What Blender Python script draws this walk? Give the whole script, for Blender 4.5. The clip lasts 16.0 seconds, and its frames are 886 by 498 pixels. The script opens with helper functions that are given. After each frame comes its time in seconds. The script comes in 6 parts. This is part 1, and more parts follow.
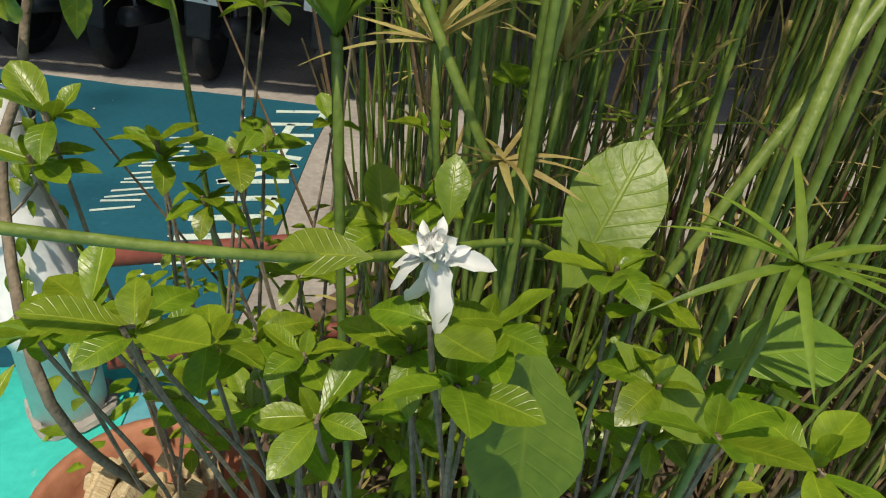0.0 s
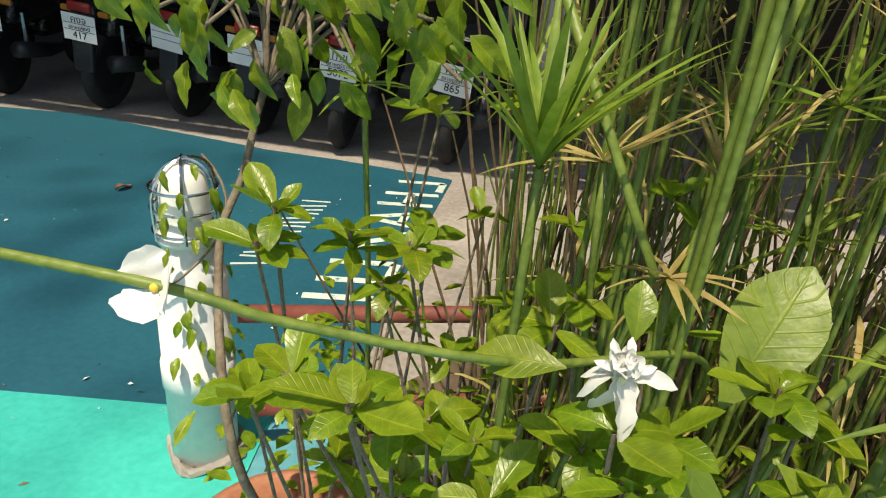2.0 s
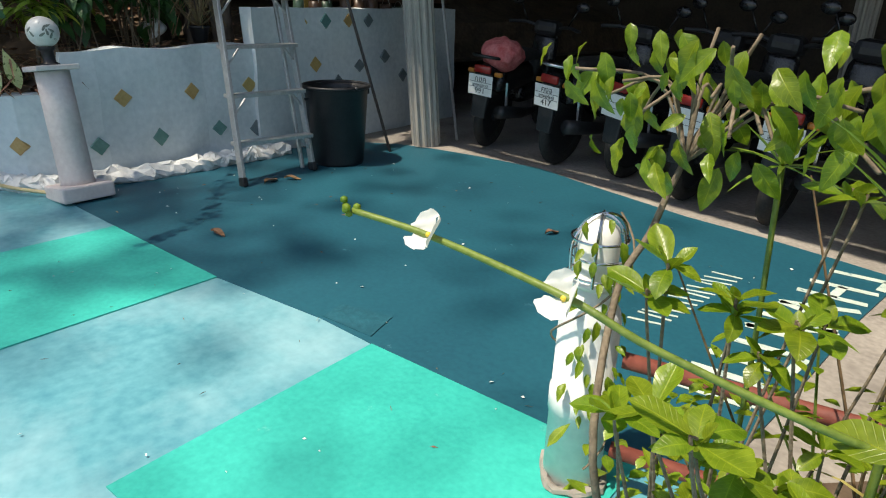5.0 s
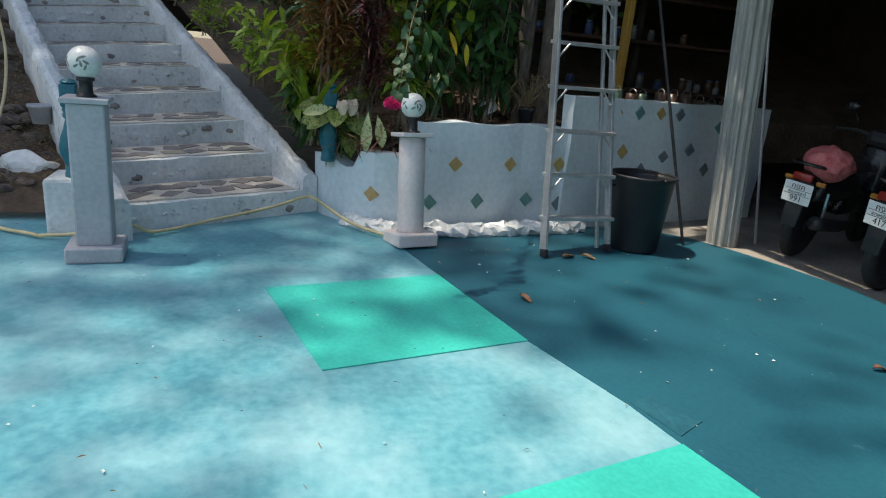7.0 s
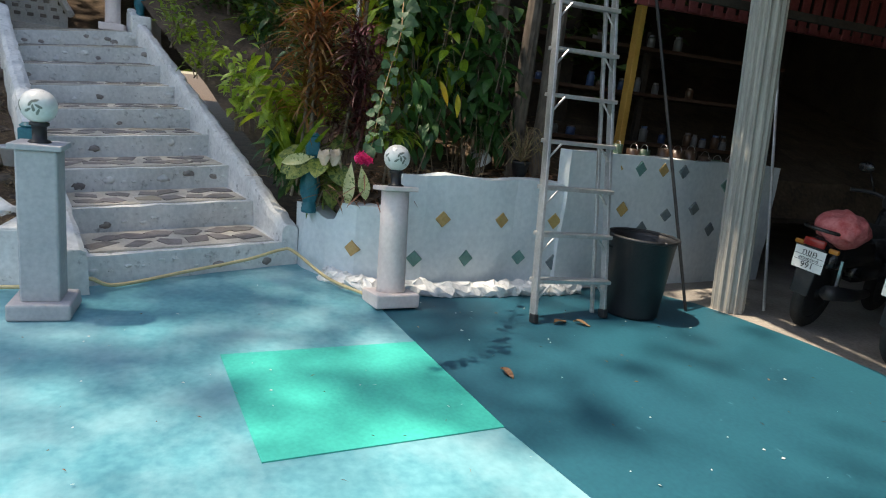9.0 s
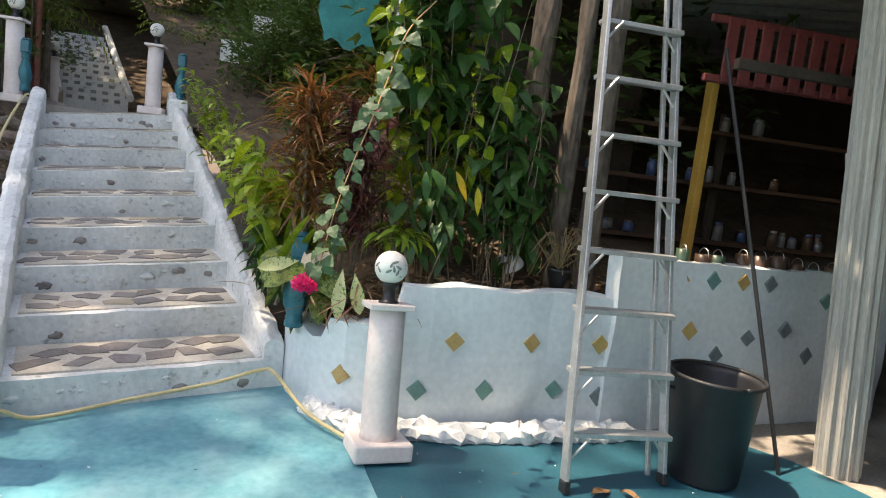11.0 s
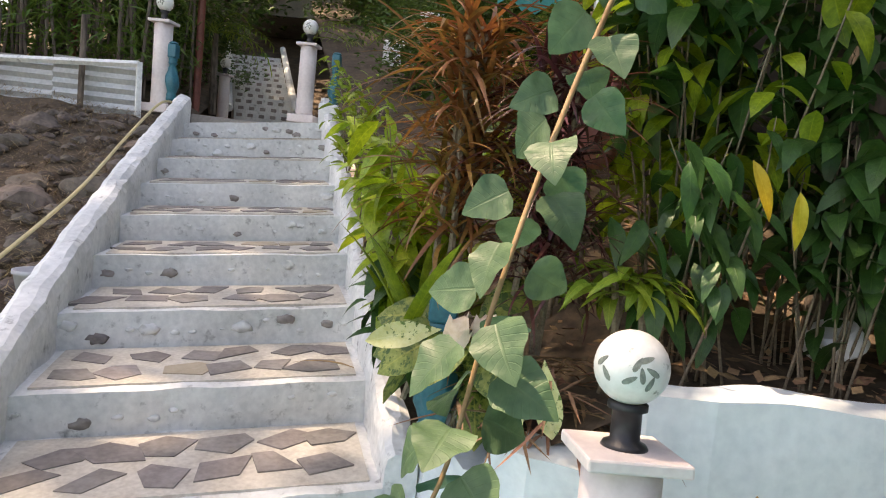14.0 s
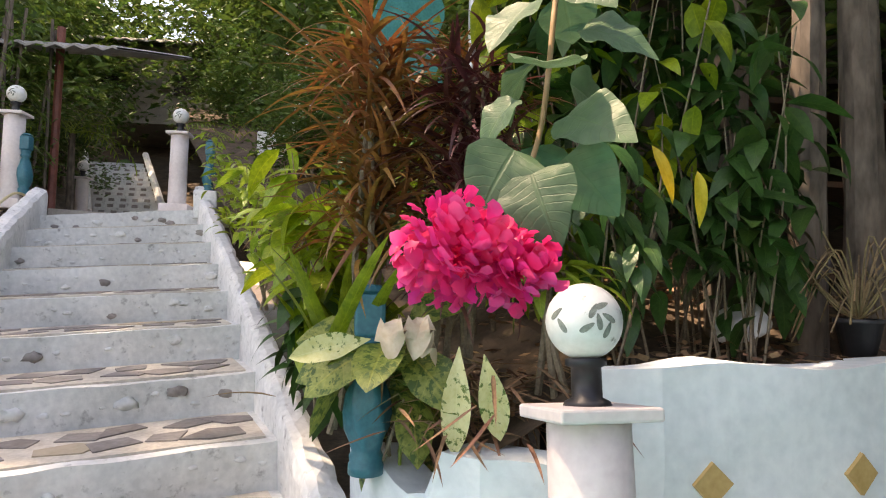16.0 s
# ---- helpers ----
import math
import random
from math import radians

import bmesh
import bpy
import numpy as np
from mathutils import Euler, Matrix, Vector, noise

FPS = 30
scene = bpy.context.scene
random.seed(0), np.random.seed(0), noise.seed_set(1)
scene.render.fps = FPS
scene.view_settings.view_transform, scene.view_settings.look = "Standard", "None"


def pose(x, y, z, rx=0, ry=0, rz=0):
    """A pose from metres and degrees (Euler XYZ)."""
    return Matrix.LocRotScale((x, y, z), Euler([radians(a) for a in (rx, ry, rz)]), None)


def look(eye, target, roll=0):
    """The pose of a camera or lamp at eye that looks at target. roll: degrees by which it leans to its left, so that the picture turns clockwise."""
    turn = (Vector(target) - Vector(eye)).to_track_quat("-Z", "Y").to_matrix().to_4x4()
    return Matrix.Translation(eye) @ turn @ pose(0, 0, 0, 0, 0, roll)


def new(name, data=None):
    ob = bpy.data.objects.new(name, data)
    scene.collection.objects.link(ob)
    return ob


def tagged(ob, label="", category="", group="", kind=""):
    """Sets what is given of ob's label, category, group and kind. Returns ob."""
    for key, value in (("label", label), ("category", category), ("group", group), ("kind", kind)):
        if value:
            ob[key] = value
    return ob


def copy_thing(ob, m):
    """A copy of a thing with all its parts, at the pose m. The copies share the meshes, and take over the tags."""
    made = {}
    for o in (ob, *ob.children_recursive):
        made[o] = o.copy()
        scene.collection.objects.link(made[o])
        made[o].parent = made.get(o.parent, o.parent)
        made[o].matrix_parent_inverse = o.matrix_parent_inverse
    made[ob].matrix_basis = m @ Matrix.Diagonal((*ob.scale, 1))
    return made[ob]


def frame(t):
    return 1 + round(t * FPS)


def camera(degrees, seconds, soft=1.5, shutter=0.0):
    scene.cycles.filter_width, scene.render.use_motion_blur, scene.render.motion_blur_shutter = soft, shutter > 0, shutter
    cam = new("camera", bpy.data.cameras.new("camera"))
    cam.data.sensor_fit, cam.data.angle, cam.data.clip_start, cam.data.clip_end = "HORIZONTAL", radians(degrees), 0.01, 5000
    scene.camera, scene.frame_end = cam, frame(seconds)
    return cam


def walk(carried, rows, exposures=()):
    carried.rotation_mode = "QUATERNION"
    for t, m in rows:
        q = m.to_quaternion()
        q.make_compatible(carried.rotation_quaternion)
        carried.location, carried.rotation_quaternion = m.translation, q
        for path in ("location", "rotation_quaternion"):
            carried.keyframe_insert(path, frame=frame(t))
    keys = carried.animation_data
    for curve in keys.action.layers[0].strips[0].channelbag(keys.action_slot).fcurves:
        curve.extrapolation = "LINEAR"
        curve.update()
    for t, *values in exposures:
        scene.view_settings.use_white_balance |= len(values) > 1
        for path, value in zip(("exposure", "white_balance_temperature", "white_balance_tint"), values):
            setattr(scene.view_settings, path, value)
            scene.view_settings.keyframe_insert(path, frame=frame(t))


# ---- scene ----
cam = camera(69.5, 16.0, 1.1)
PATH = [
    (0, (0.183, 0.424, 1.133), (0.207, 2.156, 0.133), 5.6),
    (0.5, (0.173, 0.422, 1.134), (0.151, 2.146, 0.121), 5.7),
    (1, (0.152, 0.404, 1.145), (0.007, 2.148, 0.178), 5.5),
    (1.5, (0.13, 0.385, 1.171), (-0.14, 2.159, 0.287), 4.6),
    (2, (0.112, 0.376, 1.184), (-0.182, 2.166, 0.341), 5.6),
    (2.5, (0.099, 0.367, 1.195), (-0.286, 2.155, 0.386), 4.7),
    (3, (0.029, 0.363, 1.207), (-0.561, 2.095, 0.4), 4.6),
    (3.2, (0.014, 0.355, 1.211), (-0.616, 2.082, 0.423), 4.6),
    (5.3, (0.196, 0.224, 1.229), (-1.303, 1.346, 0.528), 2.3),
    (5.5, (0.18, 0.182, 1.235), (-1.385, 1.233, 0.565), 3.2),
    (6, (0.151, 0.054, 1.248), (-1.54, 0.874, 0.565), 3.3),
    (6.5, (0.135, -0.073, 1.275), (-1.669, 0.564, 0.691), 3.3),
    (7, (0.12, -0.139, 1.308), (-1.685, 0.504, 0.734), 5.3),
    (7.5, (0.127, -0.152, 1.324), (-1.671, 0.545, 0.795), 5.9),
    (8, (0.066, -0.117, 1.338), (-1.709, 0.614, 0.777), 6.0),
    (8.5, (-0.051, 0.011, 1.362), (-1.875, 0.711, 0.934), 6.6),
    (8.7, (-0.089, 0.044, 1.365), (-1.926, 0.695, 0.917), 6.5),
    (10.8, (-0.841, 0.752, 1.464), (-2.776, 1.15, 1.153), 6.2),
    (11, (-0.979, 0.712, 1.488), (-2.927, 1.098, 1.249), 6.9),
    (11.5, (-1.277, 0.718, 1.489), (-3.234, 1.026, 1.216), 5.9),
    (12, (-1.589, 0.78, 1.508), (-3.577, 0.751, 1.293), 5.9),
    (12.5, (-1.986, 0.755, 1.48), (-3.959, 0.669, 1.161), 6.6),
    (13, (-2.295, 0.752, 1.468), (-4.267, 0.583, 1.178), 5.1),
    (13.5, (-2.558, 0.791, 1.434), (-4.511, 0.384, 1.29), 6.7),
    (14, (-2.767, 0.746, 1.357), (-4.748, 0.596, 1.129), 6.2),
    (14.5, (-2.819, 0.702, 1.306), (-4.768, 0.325, 1.06), 4.3),
    (15, (-2.881, 0.688, 1.266), (-4.866, 0.763, 1.027), 4.2),
    (15.5, (-2.924, 0.565, 1.161), (-4.876, 0.933, 0.93), 4.5),
    (16, (-2.83, 0.629, 1.036), (-4.816, 0.835, 1.156), 1.4),
]
EXPOSURE = [(0.0, 0.0, 7300, 9), (0.5, 0.18, 7500, 10), (1.5, 0.35, 7900, 10), (3.2, 0.42, 7900, 10), (6.0, 0.42, 7200, 10), (8.7, 0.75, 7600, 12), (11.0, 1.5, 8800, 17), (13.0, 1.7, 9300, 20), (16.0, 1.8, 9800, 24)]
walk(cam, [(t, look(eye, target, roll)) for t, eye, target, roll in PATH], EXPOSURE)

# ---- light ----
world = bpy.data.worlds.new("world")
scene.world = world
world.use_nodes = True
wn = world.node_tree
sky = wn.nodes.new("ShaderNodeTexSky")
sky.sky_type = "NISHITA"
sky.sun_disc = False
SUN_EL, SUN_AZ = radians(66), radians(192)   # azimuth clockwise from +y
sky.sun_elevation, sky.sun_rotation = SUN_EL, SUN_AZ
wn.links.new(sky.outputs[0], wn.nodes["Background"].inputs[0])
wn.nodes["Background"].inputs[1].default_value = 0.15
sun_data = bpy.data.lights.new("sun", "SUN")
sun_data.energy, sun_data.angle, sun_data.color = 4.2, radians(0.8), (1.0, 0.95, 0.87)
sun = new("sun", sun_data)
sun_dir = Vector((math.sin(SUN_AZ) * math.cos(SUN_EL), math.cos(SUN_AZ) * math.cos(SUN_EL), math.sin(SUN_EL)))
sun.matrix_world = look(sun_dir * 30, (0, 0, 0))

# ---- materials ----
MATS = {}


def material(name, dark, light, scale=6.0, rough=0.7, bump=0.2, fine=60.0, metal=0.0, vary=0.0, streak=None, spots=None,
             trans=0.0, veins=0.0, coords="Object", spec=0.5):
    """A node material: two colours mixed by coarse and fine noise, fine relief, per-object or per-island variation, optional spots and veins."""
    if name in MATS:
        return MATS[name]
    m = bpy.data.materials.new(name)
    m.use_nodes = True
    nt = m.node_tree
    L, N = nt.links.new, nt.nodes.new
    bsdf = nt.nodes["Principled BSDF"]
    tc = N("ShaderNodeTexCoord")
    mp = N("ShaderNodeMapping")
    if coords == "World":
        geo0 = N("ShaderNodeNewGeometry")
        L(geo0.outputs["Position"], mp.inputs[0])
    else:
        L(tc.outputs[coords], mp.inputs[0])
    if streak:
        mp.inputs["Scale"].default_value = streak
    n1, n2 = N("ShaderNodeTexNoise"), N("ShaderNodeTexNoise")
    n1.inputs["Scale"].default_value, n1.inputs["Detail"].default_value = scale, 5
    n2.inputs["Scale"].default_value, n2.inputs["Detail"].default_value = fine, 3
    L(mp.outputs[0], n1.inputs["Vector"])
    L(mp.outputs[0], n2.inputs["Vector"])
    mx = N("ShaderNodeMath")
    mx.operation = "MULTIPLY_ADD"
    mx.inputs[1].default_value = 0.45
    L(n2.outputs[0], mx.inputs[0])
    sc = N("ShaderNodeMath")
    sc.operation = "MULTIPLY"
    sc.inputs[1].default_value = 0.6
    L(n1.outputs[0], sc.inputs[0])
    L(sc.outputs[0], mx.inputs[2])
    ramp = N("ShaderNodeValToRGB")
    ramp.color_ramp.elements[0].position, ramp.color_ramp.elements[1].position = 0.36, 0.68
    ramp.color_ramp.elements[0].color, ramp.color_ramp.elements[1].color = (*dark, 1), (*light, 1)
    L(mx.outputs[0], ramp.inputs[0])
    col = ramp.outputs[0]
    if spots:
        (sr, sg, sb), sscale, lo, hi = spots
        n3 = N("ShaderNodeTexNoise")
        n3.inputs["Scale"].default_value, n3.inputs["Detail"].default_value = sscale, 7
        n3.inputs["Roughness"].default_value = 0.65
        L(mp.outputs[0], n3.inputs["Vector"])
        mr = N("ShaderNodeMapRange")
        mr.inputs[1].default_value, mr.inputs[2].default_value = lo, hi
        L(n3.outputs[0], mr.inputs[0])
        mix = N("ShaderNodeMix")
        mix.data_type = "RGBA"
        L(mr.outputs[0], mix.inputs[0])
        L(col, mix.inputs[6])
        mix.inputs[7].default_value = (sr, sg, sb, 1)
        col = mix.outputs[2]
    height = mx.outputs[0]
    if veins:
        uv = N("ShaderNodeSeparateXYZ")
        L(tc.outputs["UV"], uv.inputs[0])
        # herringbone side veins: v - 0.35*|u-0.5|
        a = N("ShaderNodeMath"); a.operation = "SUBTRACT"; a.inputs[1].default_value = 0.5
        L(uv.outputs[0], a.inputs[0])
        ab = N("ShaderNodeMath"); ab.operation = "ABSOLUTE"
        L(a.outputs[0], ab.inputs[0])
        k = N("ShaderNodeMath"); k.operation = "MULTIPLY_ADD"; k.inputs[1].default_value = -0.38
        L(ab.outputs[0], k.inputs[0]); L(uv.outputs[1], k.inputs[2])
        w = N("ShaderNodeMath"); w.operation = "MULTIPLY"; w.inputs[1].default_value = 62.0
        L(k.outputs[0], w.inputs[0])
        sn = N("ShaderNodeMath"); sn.operation = "SINE"
        L(w.outputs[0], sn.inputs[0])
        vr = N("ShaderNodeMapRange"); vr.inputs[1].default_value, vr.inputs[2].default_value = 0.82, 1.0
        L(sn.outputs[0], vr.inputs[0])
        mid = N("ShaderNodeMapRange"); mid.inputs[1].default_value, mid.inputs[2].default_value = 0.035, 0.012
        L(ab.outputs[0], mid.inputs[0])
        tot = N("ShaderNodeMath"); tot.operation = "MAXIMUM"
        h = N("ShaderNodeMath"); h.operation = "MULTIPLY"; h.inputs[1].default_value = 0.45
        L(vr.outputs[0], h.inputs[0])
        L(h.outputs[0], tot.inputs[0]); L(mid.outputs[0], tot.inputs[1])
        am = N("ShaderNodeMath"); am.operation = "MULTIPLY"; am.inputs[1].default_value = veins
        L(tot.outputs[0], am.inputs[0])
        mixv = N("ShaderNodeMix"); mixv.data_type = "RGBA"
        L(am.outputs[0], mixv.inputs[0]); L(col, mixv.inputs[6])
        mixv.inputs[7].default_value = (min(1, light[0] * 1.9 + 0.03), min(1, light[1] * 1.5 + 0.04), light[2] * 1.3 + 0.01, 1)
        col = mixv.outputs[2]
        hb = N("ShaderNodeMath"); hb.operation = "SUBTRACT"
        L(height, hb.inputs[0]); L(tot.outputs[0], hb.inputs[1])
        height = hb.outputs[0]
    if vary:
        hsv = N("ShaderNodeHueSaturation")
        geo = N("ShaderNodeNewGeometry")
        oi = N("ShaderNodeObjectInfo")
        ad = N("ShaderNodeMath"); ad.operation = "ADD"
        L(geo.outputs["Random Per Island"], ad.inputs[0]); L(oi.outputs["Random"], ad.inputs[1])
        r1 = N("ShaderNodeMapRange")
        r1.inputs[2].default_value = 2.0
        r1.inputs[3].default_value, r1.inputs[4].default_value = 1 - vary, 1 + vary
        L(ad.outputs[0], r1.inputs[0])
        L(r1.outputs[0], hsv.inputs["Value"])
        r2 = N("ShaderNodeMapRange")
        r2.inputs[3].default_value, r2.inputs[4].default_value = 0.5 - vary * 0.06, 0.5 + vary * 0.06
        fr = N("ShaderNodeMath"); fr.operation = "FRACT"
        m7 = N("ShaderNodeMath"); m7.operation = "MULTIPLY"; m7.inputs[1].default_value = 7.3
        L(ad.outputs[0], m7.inputs[0]); L(m7.outputs[0], fr.inputs[0]); L(fr.outputs[0], r2.inputs[0])
        L(r2.outputs[0], hsv.inputs["Hue"])
        L(col, hsv.inputs["Color"])
        col = hsv.outputs[0]
    L(col, bsdf.inputs["Base Color"])
    bsdf.inputs["Roughness"].default_value, bsdf.inputs["Metallic"].default_value = rough, metal
    bsdf.inputs["Specular IOR Level"].default_value = spec
    if bump:
        b = N("ShaderNodeBump")
        b.inputs["Strength"].default_value, b.inputs["Distance"].default_value = bump, 0.01
        L(height, b.inputs["Height"])
        L(b.outputs[0], bsdf.inputs["Normal"])
    if trans:
        tr = N("ShaderNodeBsdfTranslucent")
        L(col, tr.inputs[0])
        ms = N("ShaderNodeMixShader")
        ms.inputs[0].default_value = trans
        L(bsdf.outputs[0], ms.inputs[1]); L(tr.outputs[0], ms.inputs[2])
        L(ms.outputs[0], nt.nodes["Material Output"].inputs[0])
    MATS[name] = m
    return m


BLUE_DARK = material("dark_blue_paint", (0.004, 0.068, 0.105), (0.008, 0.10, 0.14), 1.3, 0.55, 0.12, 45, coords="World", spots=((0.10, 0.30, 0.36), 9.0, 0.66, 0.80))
# broad pale spots paint in both the wear and the sky sheen
BLUE_LIGHT = material("worn_sheen_blue_paint", (0.045, 0.23, 0.30), (0.14, 0.40, 0.46), 0.8, 0.38, 0.06, 22, coords="World", spots=((0.40, 0.62, 0.66), 1.3, 0.46, 0.9))
TURQ = material("turquoise_paint", (0.012, 0.36, 0.31), (0.03, 0.50, 0.42), 2.0, 0.5, 0.12, 50, coords="World", spots=((0.25, 0.62, 0.56), 11.0, 0.66, 0.8))
WHITE = material("white_masonry_paint", (0.54, 0.56, 0.55), (0.80, 0.81, 0.79), 3.0, 0.75, 0.5, 30, coords="World", spots=((0.20, 0.21, 0.20), 13.0, 0.585, 0.74))
WALLPAINT = material("pale_blue_wall_paint", (0.54, 0.61, 0.63), (0.72, 0.78, 0.79), 1.4, 0.7, 0.3, 25, coords="World", spots=((0.40, 0.42, 0.40), 5.0, 0.66, 0.9))
GROUT = material("beige_mortar", (0.42, 0.38, 0.32), (0.66, 0.62, 0.54), 6, 0.85, 0.4, 50, coords="World")
SLATE = material("grey_brown_slate", (0.17, 0.15, 0.14), (0.30, 0.27, 0.25), 8, 0.7, 0.3, 40, vary=0.35, coords="World")
CONCRETE = material("bare_concrete", (0.20, 0.18, 0.16), (0.36, 0.33, 0.29), 2.2, 0.9, 0.4, 40, coords="World", spots=((0.10, 0.09, 0.08), 5, 0.6, 0.8))
SOIL = material("dry_soil", (0.040, 0.026, 0.017), (0.130, 0.090, 0.058), 3.5, 0.95, 0.9, 24, coords="World", spots=((0.16, 0.12, 0.075), 10, 0.58, 0.75))
PINK = material("pinkish_white_pillar_paint", (0.60, 0.52, 0.50), (0.74, 0.66, 0.63), 4, 0.7, 0.2, 40)
# grey holds the left pillar's shade in its colour; also the small pot's grey
GREYP = material("shaded_pillar_grey", (0.36, 0.36, 0.38), (0.50, 0.49, 0.50), 4, 0.7, 0.2, 40)
TEAL = material("teal_gloss_paint", (0.004, 0.10, 0.14), (0.01, 0.17, 0.21), 10, 0.45, 0.2, 60)
ALU = material("aluminium", (0.45, 0.46, 0.46), (0.66, 0.66, 0.66), 9, 0.42, 0.15, 60, metal=0.75)
BLACKP = material("black_plastic", (0.010, 0.011, 0.013), (0.022, 0.023, 0.026), 8, 0.45, 0.15, 60)
RUBBER = material("tyre_rubber", (0.010, 0.010, 0.010), (0.025, 0.024, 0.023), 20, 0.85, 0.3, 80)
BODYBLACK = material("black_motorbike_paint", (0.008, 0.008, 0.010), (0.018, 0.018, 0.020), 6, 0.25, 0.03, 60)
CHROME = material("chrome", (0.5, 0.5, 0.5), (0.7, 0.7, 0.7), 6, 0.2, 0.02, 50, metal=1.0)
PLATE = material("white_plate", (0.70, 0.70, 0.68), (0.82, 0.82, 0.80), 12, 0.5, 0.05, 60)
INK = material("black_lettering", (0.01, 0.01, 0.01), (0.02, 0.02, 0.02), 10, 0.6, 0.0)
REDLAMP = material("red_lens", (0.22, 0.012, 0.01), (0.30, 0.02, 0.015), 10, 0.25, 0.05)
PVC = material("white_pipe_plastic", (0.66, 0.68, 0.68), (0.82, 0.83, 0.82), 5, 0.45, 0.08, 40, spots=((0.35, 0.34, 0.30), 6, 0.68, 0.85))
RUSTRED = material("red_brown_pipe_paint", (0.14, 0.035, 0.025), (0.24, 0.07, 0.05), 9, 0.55, 0.2, 50)
WOODPOST = material("weathered_post_wood", (0.27, 0.26, 0.24), (0.44, 0.43, 0.39), 5, 0.85, 0.6, 40, streak=(6, 6, 0.5))
BARK = material("rough_bark", (0.045, 0.034, 0.027), (0.19, 0.15, 0.12), 12, 0.95, 1.0, 30, streak=(1, 1, 0.35))
STEM = material("brown_twig", (0.12, 0.09, 0.06), (0.24, 0.19, 0.13), 30, 0.85, 0.5, 120)
GREENSTEM = material("green_stem", (0.09, 0.14, 0.015), (0.17, 0.23, 0.04), 30, 0.5, 0.2, 120)
OCHRE = material("ochre_tile", (0.42, 0.27, 0.09), (0.54, 0.37, 0.15), 14, 0.55, 0.2, 60, vary=0.12)
GREENTILE = material("green_tile", (0.09, 0.22, 0.20), (0.15, 0.31, 0.28), 14, 0.55, 0.2, 60, vary=0.15)
DARKTILE = material("grey_tile", (0.12, 0.16, 0.17), (0.2, 0.24, 0.25), 14, 0.55, 0.2, 60, vary=0.15)
HOSE = material("cream_hose", (0.50, 0.40, 0.20), (0.64, 0.53, 0.30), 8, 0.5, 0.1, 50)
GLOBE = material("frosted_globe_glass", (0.62, 0.62, 0.58), (0.78, 0.78, 0.75), 12, 0.3, 0.1, 50, spots=((0.16, 0.17, 0.13), 9, 0.62, 0.68))
# near-black brown: the shade of interiors is put into this colour
DARKIN = material("dark_interior", (0.030, 0.024, 0.020), (0.065, 0.050, 0.040), 3, 0.9, 0.3, 30)
ROOFM = material("corrugated_roof", (0.20, 0.19, 0.18), (0.38, 0.36, 0.34), 3, 0.7, 0.3, 30, spots=((0.2, 0.1, 0.06), 4, 0.6, 0.8))
ZINC = material("corrugated_zinc", (0.34, 0.36, 0.36), (0.52, 0.54, 0.53), 2.5, 0.5, 0.2, 30, metal=0.3, spots=((0.22, 0.15, 0.10), 3, 0.62, 0.8))


# ---- mesh tools ----
def finish(name, bm, mat, smooth=False):
    me = bpy.data.meshes.new(name)
    bmesh.ops.recalc_face_normals(bm, faces=bm.faces) if len(bm.faces) < 6000 else None
    bm.to_mesh(me)
    bm.free()
    for m in (mat if isinstance(mat, (list, tuple)) else [mat]):
        me.materials.append(m)
    if smooth:
        me.polygons.foreach_set("use_smooth", [True] * len(me.polygons))
    return new(name, me)


def part(name, bm, mat, parent, label="", smooth=False):
    """One mesh object under a thing or a part."""
    ob = finish(name, bm, mat, smooth)
    ob.parent = parent
    if label:
        ob["label"] = label
    return ob


def thing(name, label, category, m=None, group="", kind=""):
    ob = new(name)
    ob.empty_display_size = 0.1
    tagged(ob, label, category, group, kind)
    if m is not None:
        ob.matrix_basis = m
    return ob


def box(bm, c, s, bevel=0.0, m=None, taper=1.0):
    """A box of size s about c, its top scaled by taper, edges bevelled."""
    made = bmesh.ops.create_cube(bm, size=1)["verts"]
    for v in made:
        k = taper if v.co.z > 0 else 1.0
        v.co = Vector((v.co.x * s[0] * k, v.co.y * s[1] * k, v.co.z * s[2])) + Vector(c)
    if bevel:
        edges = list({e for v in made for e in v.link_edges})
        r = bmesh.ops.bevel(bm, geom=edges, offset=bevel, segments=2, profile=0.5, affect="EDGES")
        made = list({v for f in r["faces"] for v in f.verts} | {v for v in made if v.is_valid})
    if m is not None:
        bmesh.ops.transform(bm, matrix=m, verts=made)
    return made


def lathe(bm, profile, seg=24, m=None, rfun=None):
    """Turns a profile of (radius, height) round z."""
    rings = []
    for r, z in profile:
        rings.append([bm.verts.new((r * (rfun(z, i / seg) if rfun else 1) * math.cos(2 * math.pi * i / seg),
                                    r * (rfun(z, i / seg) if rfun else 1) * math.sin(2 * math.pi * i / seg), z)) for i in range(seg)])
    for a, b in zip(rings, rings[1:]):
        for i in range(seg):
            bm.faces.new((a[i], a[(i + 1) % seg], b[(i + 1) % seg], b[i]))
    bm.faces.new(rings[0][::-1])
    bm.faces.new(rings[-1])
    if m is not None:
        bmesh.ops.transform(bm, matrix=m, verts=[v for r in rings for v in r])


